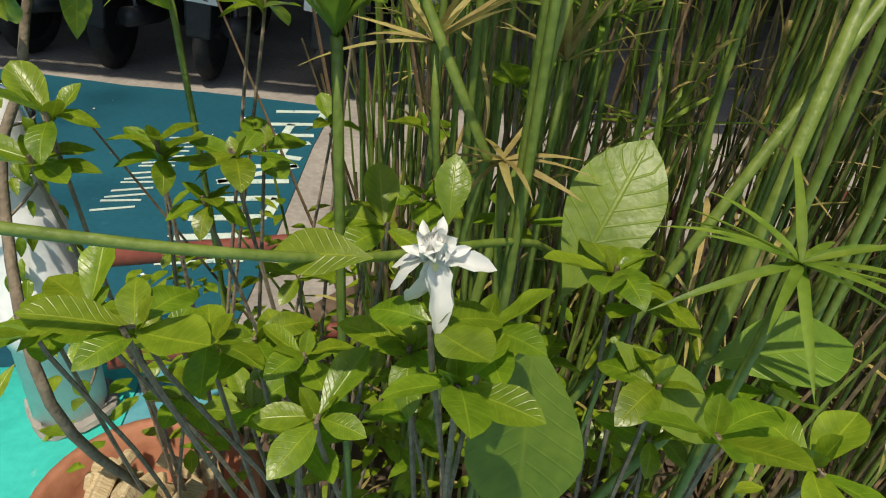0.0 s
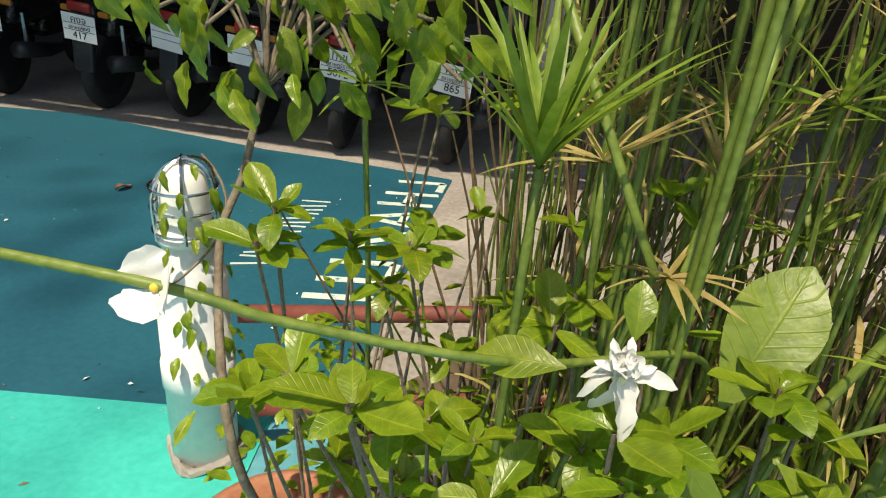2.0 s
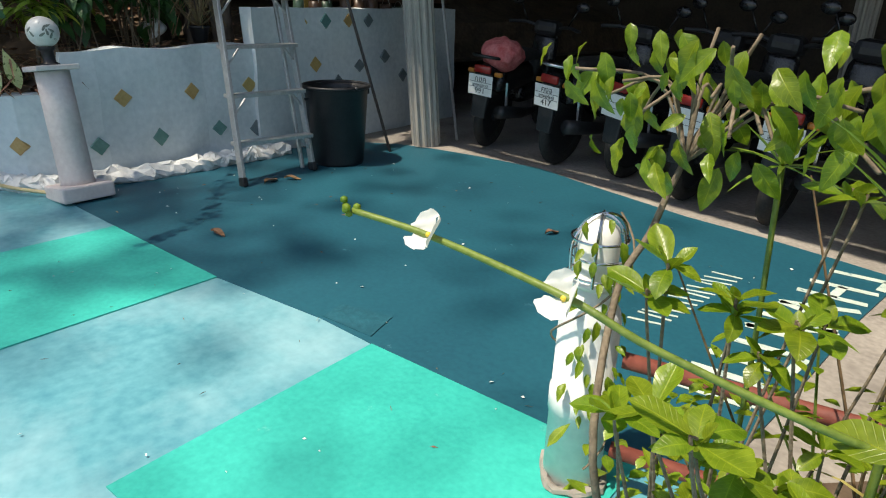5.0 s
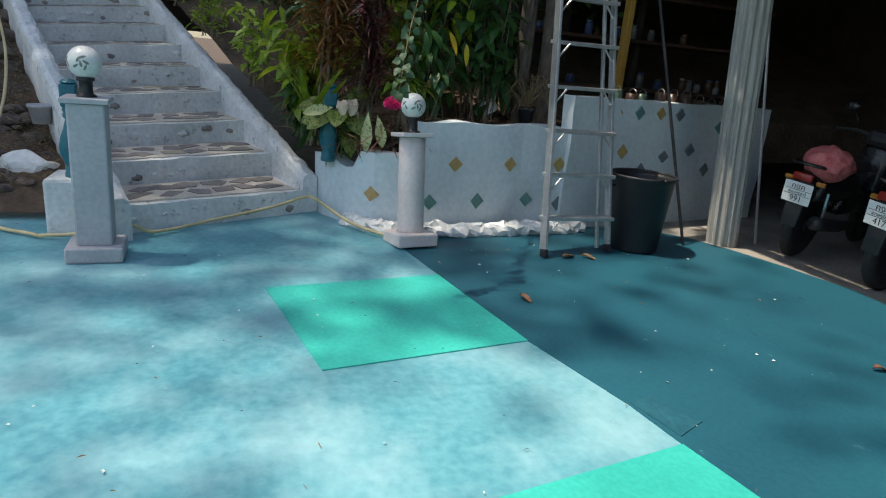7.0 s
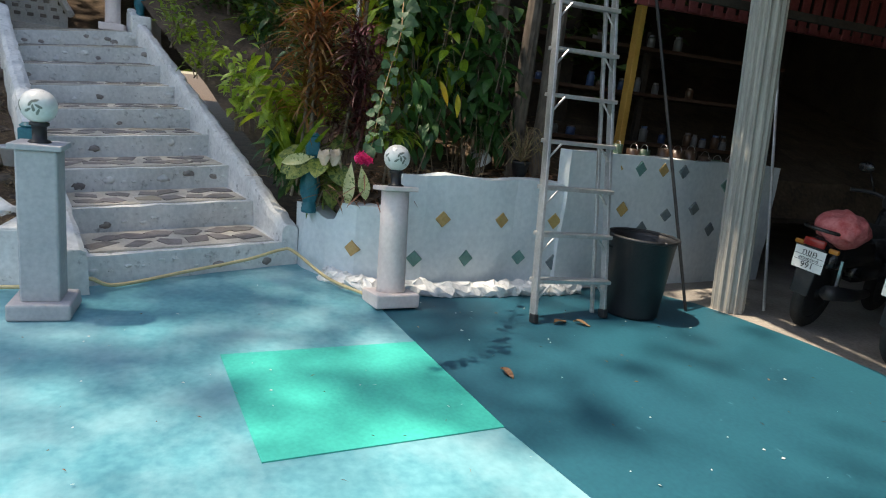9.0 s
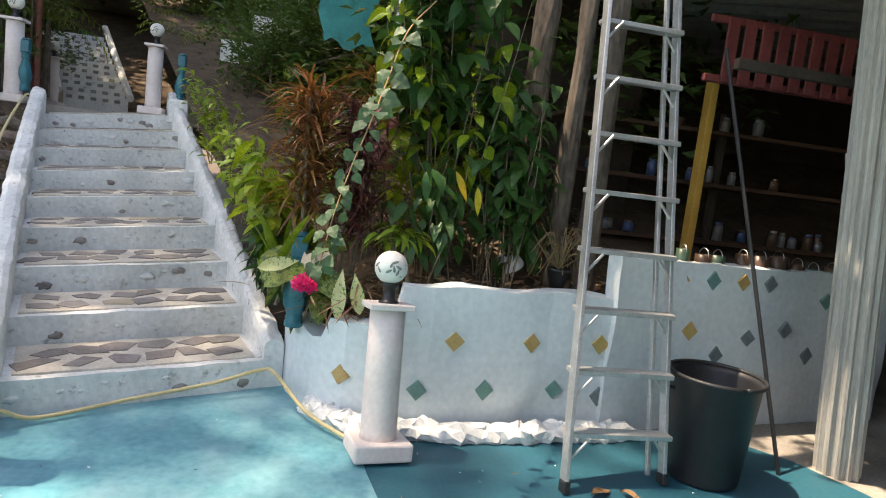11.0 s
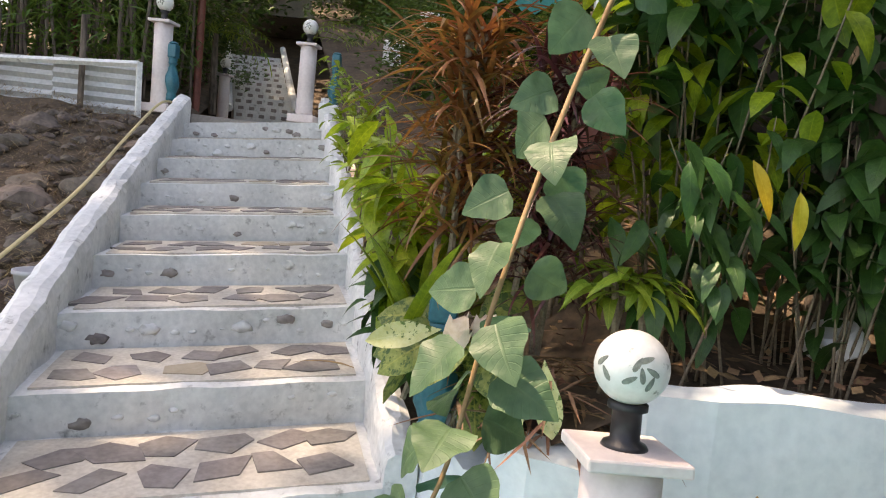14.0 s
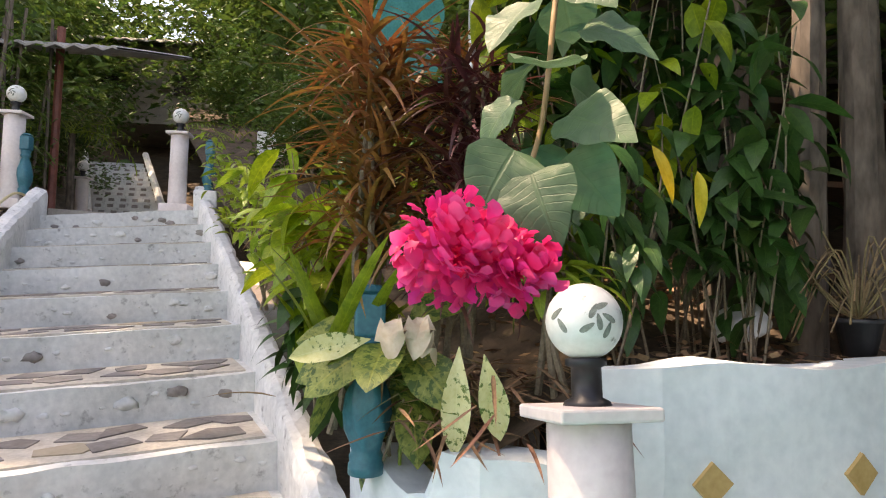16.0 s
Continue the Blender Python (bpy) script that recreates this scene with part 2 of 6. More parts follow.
def tube(bm, pts, radii, seg=8, cap=True):
    """A tube along a line of points."""
    pts = [Vector(p) for p in pts]
    if not isinstance(radii, (list, tuple)):
        radii = [radii] * len(pts)
    rings, prev = [], None
    for i, p in enumerate(pts):
        d = (pts[min(i + 1, len(pts) - 1)] - pts[max(i - 1, 0)]).normalized()
        ref = prev if prev is not None else (Vector((0, 0, 1)) if abs(d.z) < 0.9 else Vector((1, 0, 0)))
        u = (ref - d * ref.dot(d)).normalized()
        prev = u
        w = d.cross(u)
        rings.append([bm.verts.new(p + (u * math.cos(a) + w * math.sin(a)) * radii[i]) for a in [2 * math.pi * k / seg for k in range(seg)]])
    for a, b in zip(rings, rings[1:]):
        for i in range(seg):
            bm.faces.new((a[i], a[(i + 1) % seg], b[(i + 1) % seg], b[i]))
    if cap and seg > 2:
        bm.faces.new(rings[0][::-1])
        bm.faces.new(rings[-1])


def smooth_line(pts, n=6):
    """A smooth line of points through pts."""
    p = [Vector(q) for q in pts]
    p = [p[0] * 2 - p[1]] + p + [p[-1] * 2 - p[-2]]
    out = []
    for i in range(1, len(p) - 2):
        for k in range(n):
            t = k / n
            out.append(0.5 * (2 * p[i] + (p[i + 1] - p[i - 1]) * t + (2 * p[i - 1] - 5 * p[i] + 4 * p[i + 1] - p[i + 2]) * t * t
                              + (3 * p[i] - p[i - 1] - 3 * p[i + 1] + p[i + 2]) * t ** 3))
    return out + [p[-2]]


def slab(bm, poly, z0, z1):
    """A prism on a floor polygon."""
    lo = [bm.verts.new((x, y, z0)) for x, y in poly]
    hi = [bm.verts.new((x, y, z1)) for x, y in poly]
    n = len(poly)
    for i in range(n):
        bm.faces.new((lo[i], lo[(i + 1) % n], hi[(i + 1) % n], hi[i]))
    bm.faces.new(hi)
    bm.faces.new(lo[::-1])


def rough(bm, amount, scale=6.0, keep_z=False):
    for v in bm.verts:
        d = noise.noise_vector(v.co * scale) * amount
        if keep_z:
            d.z = 0
        v.co += d


def wall_strip(bm, line, tops, thick, z0=0.0, dz=0.06):
    """A wall of some thickness along a floor line, with a top height for each point, finely divided."""
    n = len(line)
    P = [Vector((x, y, 0)) for x, y in line]
    cols = []
    for i in range(n):
        d = (P[min(i + 1, n - 1)] - P[max(i - 1, 0)]).normalized()
        nrm = Vector((d.y, -d.x, 0))
        k = max(1, int((tops[i] - z0) / dz))
        cols.append((P[i], nrm, tops[i]))
    K = max(2, int((max(tops) - z0) / dz))
    grid = []
    for p, nrm, top in cols:
        front = [bm.verts.new(p + Vector((0, 0, z0 + (top - z0) * j / K))) for j in range(K + 1)]
        back = [bm.verts.new(p - nrm * thick + Vector((0, 0, z0 + (top - z0) * j / K))) for j in range(K, -1, -1)]
        grid.append(front + back)
    for a, b in zip(grid, grid[1:]):
        for j in range(len(a)):
            bm.faces.new((a[j], b[j], b[(j + 1) % len(a)], a[(j + 1) % len(a)]))
    bm.faces.new(grid[0])
    bm.faces.new(grid[-1][::-1])


def resample(pts, step):
    P = [Vector(p) for p in pts]
    out = [P[0]]
    for a, b in zip(P, P[1:]):
        k = max(1, int((b - a).length / step))
        out += [a.lerp(b, i / k) for i in range(1, k + 1)]
    return out

# ---- the large structure ----
bm = bmesh.new()
bmesh.ops.create_grid(bm, x_segments=60, y_segments=60, size=300)
for v in bm.verts:
    v.co.z = -0.03
tagged(finish("ground", bm, SOIL), "bare brown soil round the yard", "ground", kind="structure")

# painted yard: worn light blue field with sheen in its colour, dark blue strip towards the motorbikes
bm = bmesh.new()
slab(bm, [(4.0, -6.0), (4.0, 2.72), (-0.50, 1.68), (-0.96, 1.57), (-1.54, 1.48), (-1.83, 1.44), (-2.47, 1.28), (-3.43, 1.13), (-3.89, 1.06), (-4.29, 1.01), (-4.9, 0.80), (-5.4, 0.8), (-6.2, -0.6), (-5.55, -1.45), (-5.75, -2.2), (-6.6, -6.0)], -0.028, 0.0)
tagged(finish("pavement", bm, BLUE_LIGHT), "concrete yard painted a worn light blue, pale sheen put into the colour", "floor", kind="structure")
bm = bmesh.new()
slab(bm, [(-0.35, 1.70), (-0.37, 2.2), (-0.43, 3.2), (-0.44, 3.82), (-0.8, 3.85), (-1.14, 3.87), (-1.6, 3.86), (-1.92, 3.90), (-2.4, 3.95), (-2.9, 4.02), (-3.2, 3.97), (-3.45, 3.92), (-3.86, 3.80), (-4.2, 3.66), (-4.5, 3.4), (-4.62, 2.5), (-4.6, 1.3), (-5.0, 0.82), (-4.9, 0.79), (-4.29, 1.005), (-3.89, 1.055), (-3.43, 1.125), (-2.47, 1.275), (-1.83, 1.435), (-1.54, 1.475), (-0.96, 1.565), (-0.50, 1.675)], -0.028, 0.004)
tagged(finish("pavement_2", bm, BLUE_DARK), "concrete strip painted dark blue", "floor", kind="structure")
bm = bmesh.new()
slab(bm, [(-0.36, 0.6), (6, 2.0), (6, 12.0), (-9, 12.0), (-9, 2.9), (-4.65, 2.5), (-4.5, 3.2), (-3.95, 3.6), (-3.6, 3.75), (-2.66, 3.85), (-1.3, 3.78), (-0.5, 3.7), (-0.45, 2.8)], -0.06, -0.004)
tagged(finish("pavement_3", bm, CONCRETE), "bare concrete apron where the motorbikes stand", "floor", kind="structure")


def paint_patch(poly, mat, label, h=0.0065):
    b = bmesh.new()
    slab(b, poly, 0.0005, h)
    return tagged(finish("pavement_patch", b, mat), label, "painted patch", kind="structure")


paint_patch([(-2.31, 0.24), (-2.47, 1.272), (-3.45, 1.115), (-3.30, 0.065)], TURQ, "bright turquoise square painted on the yard")
paint_patch([(-1.54, 1.472), (-0.52, 1.66), (-0.38, 0.70), (-1.37, 0.505)], TURQ, "bright turquoise square painted on the yard")
paint_patch([(-1.84, 1.447), (-1.585, 1.50), (-1.66, 1.66), (-1.885, 1.563)], material("hatch_paint", (0.004, 0.07, 0.10), (0.01, 0.11, 0.15), 9, 0.6, 0.8, 40), "dark sunken drain patch in the yard", 0.008)

# ---- stairs ----
LA, LB = Vector((-4.38, -0.773, 0)), Vector((-8.91, -2.413, 0))
RA, RB = Vector((-5.005, 0.456, 0)), Vector((-9.65, -1.224, 0))
RISE = 0.188


def nose(side, k):
    """The k-th nose (1 to 9) at its left or right end; the flight is not quite level from side to side."""
    q = k - 1
    if side == "l":
        return Vector((-4.381 - 0.534 * q - 0.004 * q * q, -0.773 - 0.205 * q, 0.195 + 0.175 * q))
    return Vector((-5.005 - 0.621 * q + 0.005 * q * q, 0.456 - 0.21 * q, 0.177 + 0.20 * q))


def cant(b, l0, r0):
    """Lifts a flat tread piece to the height of its nose line."""
    d = r0 - l0
    for v in b.verts:
        u = ((v.co.x - l0.x) * d.x + (v.co.y - l0.y) * d.y) / (d.x * d.x + d.y * d.y)
        v.co.z += l0.z + (r0.z - l0.z) * u


stairs = thing("stairs", "white painted masonry stairs with slate-inlaid treads", "stairs", kind="structure")
for k in range(1, 10):
    l0, r0 = nose("l", k), nose("r", k)
    l1, r1 = nose("l", k + 1.03), nose("r", k + 1.03)
    if k == 9:
        l1, r1 = nose("l", 13.5), nose("r", 13.5)
    l1.z, r1.z = l0.z, r0.z
    b = bmesh.new()
    nx, ny, nz = 28, 5, 4
    z1 = 0.0
    grid = [[b.verts.new(l0.lerp(r0, i / nx) + Vector((0, 0, (RISE + 0.03) * (j / nz - 1)))) for j in range(nz + 1)] for i in range(nx + 1)]
    top = [[b.verts.new(l0.lerp(r0, i / nx).lerp(l1.lerp(r1, i / nx), j / ny)) for j in range(1, ny + 1)] for i in range(nx + 1)]
    low = [b.verts.new(l1.lerp(r1, i / nx) + Vector((0, 0, -RISE - 0.03))) for i in range(nx + 1)]
    prof = [grid[i] + top[i] + [low[i]] for i in range(nx + 1)]
    for p, q in zip(prof, prof[1:]):
        for j in range(len(p)):
            b.faces.new((p[j], q[j], q[(j + 1) % len(p)], p[(j + 1) % len(p)]))
    b.faces.new(prof[0]); b.faces.new(prof[-1][::-1])
    rough(b, 0.012, 5)
    part("step", b, WHITE, stairs)
    # mortar bed on the tread, with slate pieces
    b = bmesh.new()
    e = 0.035
    q = [l0.lerp(l1, 0.10).lerp(r0.lerp(r1, 0.10), e), l0.lerp(l1, 0.10).lerp(r0.lerp(r1, 0.10), 1 - e), l0.lerp(l1, 0.93).lerp(r0.lerp(r1, 0.93), 1 - e), l0.lerp(l1, 0.93).lerp(r0.lerp(r1, 0.93), e)]
    slab(b, [(v.x, v.y) for v in q], z1 - 0.01, z1 + 0.010)
    cant(b, l0, r0)
    part("tread_bed", b, GROUT, stairs, "beige mortar tread")
    rnd = random.Random(40 + k)
    n = 6 if k < 9 else 5
    for row in range(2):
        for i in range(n):
            if k == 9 and row == 1:
                continue
            cu = (i + 0.5 + rnd.uniform(-.22, .22) + 0.25 * row) / (n + 0.3)
            cv = (0.31 if row == 0 else 0.70) + rnd.uniform(-.05, .05)
            c = q[0].lerp(q[1], cu).lerp(q[3].lerp(q[2], cu), cv)
            ux = (q[1] - q[0]).normalized()
            vx = (q[3] - q[0]).normalized()
            m5 = rnd.choice((4, 4, 5, 5))
            ru, rv, sk = rnd.uniform(0.095, 0.14), rnd.uniform(0.085, 0.115), rnd.uniform(-0.6, 0.6)
            ph = rnd.uniform(0, 6.28)
            poly = []
            for a in range(m5):
                an = ph + 2 * math.pi * (a + rnd.uniform(-.25, .25)) / m5
                poly.append(c + ux * (math.cos(an) * ru * rnd.uniform(0.8, 1.15) + sk * math.sin(an) * rv) + vx * math.sin(an) * rv * rnd.uniform(0.85, 1.1))
            b = bmesh.new()
            slab(b, [(v.x, v.y) for v in poly], z1 + 0.002, z1 + 0.0135 + 0.0007 * i + 0.0003 * row)
            cant(b, l0, r0)
            part("stone", b, SLATE if rnd.random() > 0.08 else material("yellow_slate", (0.36, 0.30, 0.21), (0.46, 0.39, 0.29), 8, 0.7, 0.3, 40), stairs)
    # shells and stones set in the riser
    out = (l0 - l1).normalized()
    for i in range(13):
        u = (i + 0.5 + rnd.uniform(-.3, .3)) / 13
        p = l0.lerp(r0, u) - Vector((0, 0, RISE * rnd.uniform(0.3, 0.7)))
        b = bmesh.new()
        big = rnd.random() < 0.28
        r = rnd.uniform(0.03, 0.05) if big else rnd.uniform(0.011, 0.024)
        bmesh.ops.create_icosphere(b, subdivisions=2, radius=r)
        for v in b.verts:
            v.co = Vector((v.co.x * 0.35, v.co.y * rnd.uniform(1.0, 1.2), v.co.z * 0.62)) + noise.noise_vector(v.co * 40 + Vector((i, k, 0))) * r * 0.35
        bmesh.ops.transform(b, matrix=Matrix.Translation(p) @ Matrix.Rotation(math.atan2(out.y, out.x), 4, "Z"), verts=b.verts)
        part("shell", b, SLATE if big and rnd.random() < 0.5 else WHITE, stairs, "dark stone set in the riser" if big else "", True)


def stringer(name, line, h0, wid, label):
    """A low sloping kerb beside the stairs: rough, rounded masonry."""
    b = bmesh.new()
    pts = resample(line, 0.07)
    rings = []
    for i, p in enumerate(pts):
        d = (pts[min(i + 1, len(pts) - 1)] - pts[max(i - 1, 0)])
        d.z = 0
        d.normalize()
        nrm = Vector((d.y, -d.x, 0))
        prof = [(-wid / 2, -0.5), (-wid / 2, -0.2), (-wid / 2, h0 * 0.5), (-wid * 0.42, h0 * 0.88), (-wid * 0.2, h0), (wid * 0.2, h0), (wid * 0.42, h0 * 0.88), (wid / 2, h0 * 0.5), (wid / 2, -0.2), (wid / 2, -0.5)]
        rings.append([b.verts.new(p + nrm * a + Vector((0, 0, max(h, -p.z - 0.02)))) for a, h in prof])
    for r, s in zip(rings, rings[1:]):
        for j in range(len(r)):
            b.faces.new((r[j], s[j], s[(j + 1) % len(r)], r[(j + 1) % len(r)]))
    b.faces.new(rings[0]); b.faces.new(rings[-1][::-1])
    rough(b, 0.013, 9)
    rough(b, 0.010, 32)
    return tagged(finish(name, b, WHITE), label, "kerb wall", kind="structure")


def nl(side, k, off, up):
    p = nose(side, k)
    q = nose("r" if side == "l" else "l", k)
    d = (p - q)
    d.z = 0
    return p + d.normalized() * off + Vector((0, 0, up))


stringer("wall_stair_left", [nl("l", 0.72, 0.07, -0.02)] + [nl("l", k, 0.07, 0) for k in range(1, 10)] + [nl("l", 9.7, 0.07, 0.02)], 0.16, 0.15, "low rough white kerb along the stairs")
stringer("wall_stair_right", [nl("r", k, 0.06, 0) for k in range(1, 10)] + [nl("r", 9.8, 0.06, 0.02)], 0.13, 0.13, "low rough white kerb along the stairs")

# ---- retaining wall ----
WL = [(-5.15, 0.56), (-4.95, 0.60), (-4.72, 0.74), (-4.56, 0.93), (-4.49, 1.15), (-4.475, 1.4), (-4.50, 1.6), (-4.535, 1.8), (-4.595, 2.15), (-4.62, 2.60)]
line = resample([(x, y, 0) for x, y in WL], 0.06)
tops = []
for p in line:
    y = p.y
    tops.append(0.47 + 0.03 * math.sin(y * 23) if y < 0.82 else (0.575 if y < 1.16 else 0.835 + 0.012 * math.sin(y * 9)))
bm = bmesh.new()
wall_strip(bm, [(p.x, p.y) for p in line], tops, 0.16, -0.02)
rough(bm, 0.016, 4)
retaining = tagged(finish("wall_planter", bm, WALLPAINT), "curved white planter wall with inset diamond tiles", "wall", kind="structure")
bm = bmesh.new()
line2 = resample([(-4.57, 2.55, 0), (-4.66, 3.2, 0), (-4.86, 4.2, 0), (-5.0, 5.0, 0)], 0.1)
wall_strip(bm, [(p.x, p.y) for p in line2], [1.10] * len(line2), 0.16, -0.02)
rough(bm, 0.014, 4)
back_wall = tagged(finish("wall_back", bm, WALLPAINT), "higher white wall with inset diamond tiles", "wall", kind="structure")
# rough footing at the wall's foot
bm = bmesh.new()
foot = smooth_line([(-4.70, 0.76, 0.02), (-4.43, 0.98, 0.025), (-4.35, 1.35, 0.03), (-4.36, 1.9, 0.03), (-4.42, 2.3, 0.03), (-4.48, 2.7, 0.03)], 14)
tube(bm, foot, 0.085, 14)
for v in bm.verts:
    v.co.z = 0.03 + (v.co.z - 0.03) * 0.75
rough(bm, 0.03, 14)
rough(bm, 0.03, 38)
tagged(finish("trim_footing", bm, WHITE), "lumpy white mortar footing under the planter wall", "footing", kind="structure")


def wall_x(y):
    pts = [(-4.72, 0.74), (-4.56, 0.93), (-4.49, 1.15), (-4.475, 1.4), (-4.50, 1.6), (-4.535, 1.8), (-4.595, 2.15), (-4.62, 2.6), (-4.66, 3.2), (-4.86, 4.2), (-5.1, 5.6)]
    for (x0, y0), (x1, y1) in zip(pts, pts[1:]):
        if y0 <= y <= y1:
            k = (y - y0) / (y1 - y0)
            return x0 + (x1 - x0) * k, math.atan2(x1 - x0, y1 - y0)
    return -4.6, 0


def diamond(y, z, mat, s=0.062):
    x, a = wall_x(y)
    b = bmesh.new()
    rnd = random.Random(int(y * 1000 + z * 77))
    pts = [(math.cos(t) * s * rnd.uniform(.9, 1.1), math.sin(t) * s * 1.02 * rnd.uniform(.9, 1.1)) for t in (0, math.pi / 2, math.pi, 1.5 * math.pi)]
    lo = [b.verts.new((-0.01, p, q)) for p, q in pts]
    hi = [b.verts.new((0.012, p * 0.94, q * 0.94)) for p, q in pts]
    for i in range(4):
        b.faces.new((lo[i], lo[(i + 1) % 4], hi[(i + 1) % 4], hi[i]))
    b.faces.new(hi)
    bmesh.ops.transform(b, matrix=Matrix.Translation((x, y, z)) @ Matrix.Rotation(-a, 4, "Z"), verts=b.verts)
    part("tile", b, mat, retaining if y < 2.6 else back_wall)


for y, z, m in ((0.91, 0.262, OCHRE), (1.54, 0.528, OCHRE), (2.04, 0.53, OCHRE), (2.50, 0.54, OCHRE), (1.35, 0.227, GREENTILE), (1.76, 0.234, GREENTILE), (2.23, 0.236, GREENTILE), (2.54, 0.20, DARKTILE),
                (2.73, 1.0, GREENTILE), (3.0, 0.99, OCHRE), (3.24, 1.0, GREENTILE), (3.5, 1.0, OCHRE), (3.74, 1.0, DARKTILE), (3.12, 0.66, OCHRE), (3.62, 0.62, DARKTILE), (2.72, 0.55, OCHRE), (3.36, 0.50, DARKTILE), (3.95, 0.68, DARKTILE), (4.2, 0.5, DARKTILE), (4.3, 0.9, GREENTILE)):
    diamond(y, z, m)

# planter bed behind the wall, rising to the hill beside the stairs
bm = bmesh.new()


def hill(x, y):
    """Height of the bank right of the stairs."""
    up = max(0.0, -(x + 5.2)) * 0.35
    return 0.52 + min(0.25, max(0, (y - 0.9) * 0.6)) + up


nx, ny = 46, 40
for side in (0,):
    g = []
    for i in range(nx + 1):
        row = []
        for j in range(ny + 1):
            x = -4.66 - 14 * (i / nx) ** 1.4
            # the bank starts at the stairs' right kerb
            k = (x - RA.x) / (RB.x - RA.x)
            y0 = RA.y + (RB.y - RA.y) * k + 0.12
            if x > -5.1:
                y0 = 0.70 + (x + 5.1) * 0.4
            y = y0 + (9.0 - y0) * (j / ny) ** 1.5
            if y > 1.0:
                x = min(x, (wall_x(y)[0] if y < 5.5 else -5.1) - 0.09)
            z = hill(x, y) + 0.05 * noise.noise((x * 3, y * 3, 0)) if y < 2.75 or x < -5.6 else 0.55
            row.append(bm.verts.new((x, y, min(z, 0.76) if x > -5.0 else z)))
        g.append(row)
    for a, b in zip(g, g[1:]):
        for j in range(ny):
            bm.faces.new((a[j], a[j + 1], b[j + 1], b[j]))
tagged(finish("ground_planter", bm, SOIL), "brown soil with litter behind the planter wall", "ground", kind="structure")
# bank left of the stairs
bm = bmesh.new()
g = []
for i in range(51):
    row = []
    for j in range(41):
        s = i / 50
        x = -4.75 - 18 * s ** 1.3
        k = (x - LA.x) / (LB.x - LA.x)
        y0 = LA.y + (LB.y - LA.y) * k - 0.10
        y = y0 - 9.0 * (j / 40) ** 1.4
        ztop = min(1.64, max(0.0, 0.10 + (-(x + 4.75)) * 0.36)) + max(0, -(x + 9.5)) * 0.2
        z = ztop * (0.95 + 0.12 * min(1, j / 12)) - 0.05 + (0.10 * noise.noise((x * 2.2, y * 2.2, 1)) + 0.05 * noise.noise((x * 7, y * 7, 4))) * min(1, s * 12)
        row.append(bm.verts.new((x, y, z)))
    g.append(row)
for a, b in zip(g, g[1:]):
    for j in range(40):
        bm.faces.new((a[j], b[j], b[j + 1], a[j + 1]))
tagged(finish("ground_bank", bm, SOIL), "dry brown earth bank with stones and dead grass", "ground", kind="structure")
# landing above the stairs
bm = bmesh.new()
slab(bm, [(nose("l", 9.9).x, nose("l", 9.9).y), (nose("r", 9.9).x, nose("r", 9.9).y), (-12.0, -1.7), (-14.3, -2.6), (-14.5, -4.6), (-12, -3.9)], 1.2, 1.72)
tagged(finish("pavement_4", bm, CONCRETE), "concrete landing above the stairs", "floor", kind="structure")

# hillside rising behind the landing
bm = bmesh.new()
g = [[bm.verts.new((-13.4 - 1.0 * i, -16 + 1.0 * j, 1.35 + 0.40 * i + 0.15 * noise.noise((i * 0.6, j * 0.6, 7)))) for j in range(27)] for i in range(25)]
for a, b in zip(g, g[1:]):
    for j in range(26):
        bm.faces.new((a[j], a[j + 1], b[j + 1], b[j]))
tagged(finish("ground_hill", bm, SOIL), "brown hillside under trees behind the stairs", "ground", kind="structure")

# upper flight
upper = thing("stairs_upper", "distant upper flight of white stairs with dark inlays", "stairs", kind="structure")
UL, UR = (Vector((-13.9, -4.05, 1.97)), Vector((-17.9, -5.95, 3.62))), (Vector((-13.9, -2.95, 1.97)), Vector((-17.9, -4.75, 3.62)))
NU = 11
for k in range(NU):
    a0, a1 = UL[0].lerp(UL[1], k / NU), UL[0].lerp(UL[1], (k + 1.02) / NU)
    c0, c1 = UR[0].lerp(UR[1], k / NU), UR[0].lerp(UR[1], (k + 1.02) / NU)
    z1 = 1.97 + 1.65 * (k + 1) / NU
    b = bmesh.new()
    slab(b, [(a0.x, a0.y), (c0.x, c0.y), (c1.x, c1.y), (a1.x, a1.y)], z1 - 0.4, z1)
    part("step", b, WHITE, upper)
    for i in range(5):
        u = (i + 0.5 + 0.2 * (k % 2)) / 5.4
        p = a0.lerp(c0, u)
        b = bmesh.new()
        box(b, (p.x + 0.01, p.y, z1 - 0.085), (0.03, 0.10, 0.06), 0.008)
        part("stone", b, SLATE, upper)
for a in (UL, UR):
    b = bmesh.new()
    d = -0.06 if a is UL else 0.06
    tube(b, [a[0] + Vector((0.1, d, 0.15)), a[1] + Vector((0, d, 0.27))], 0.07, 8)
    part("kerb", b, WHITE, upper)


ETCH = material("grey_green_etching", (0.10, 0.12, 0.10), (0.26, 0.28, 0.24), 60, 0.5, 0.1, 200)


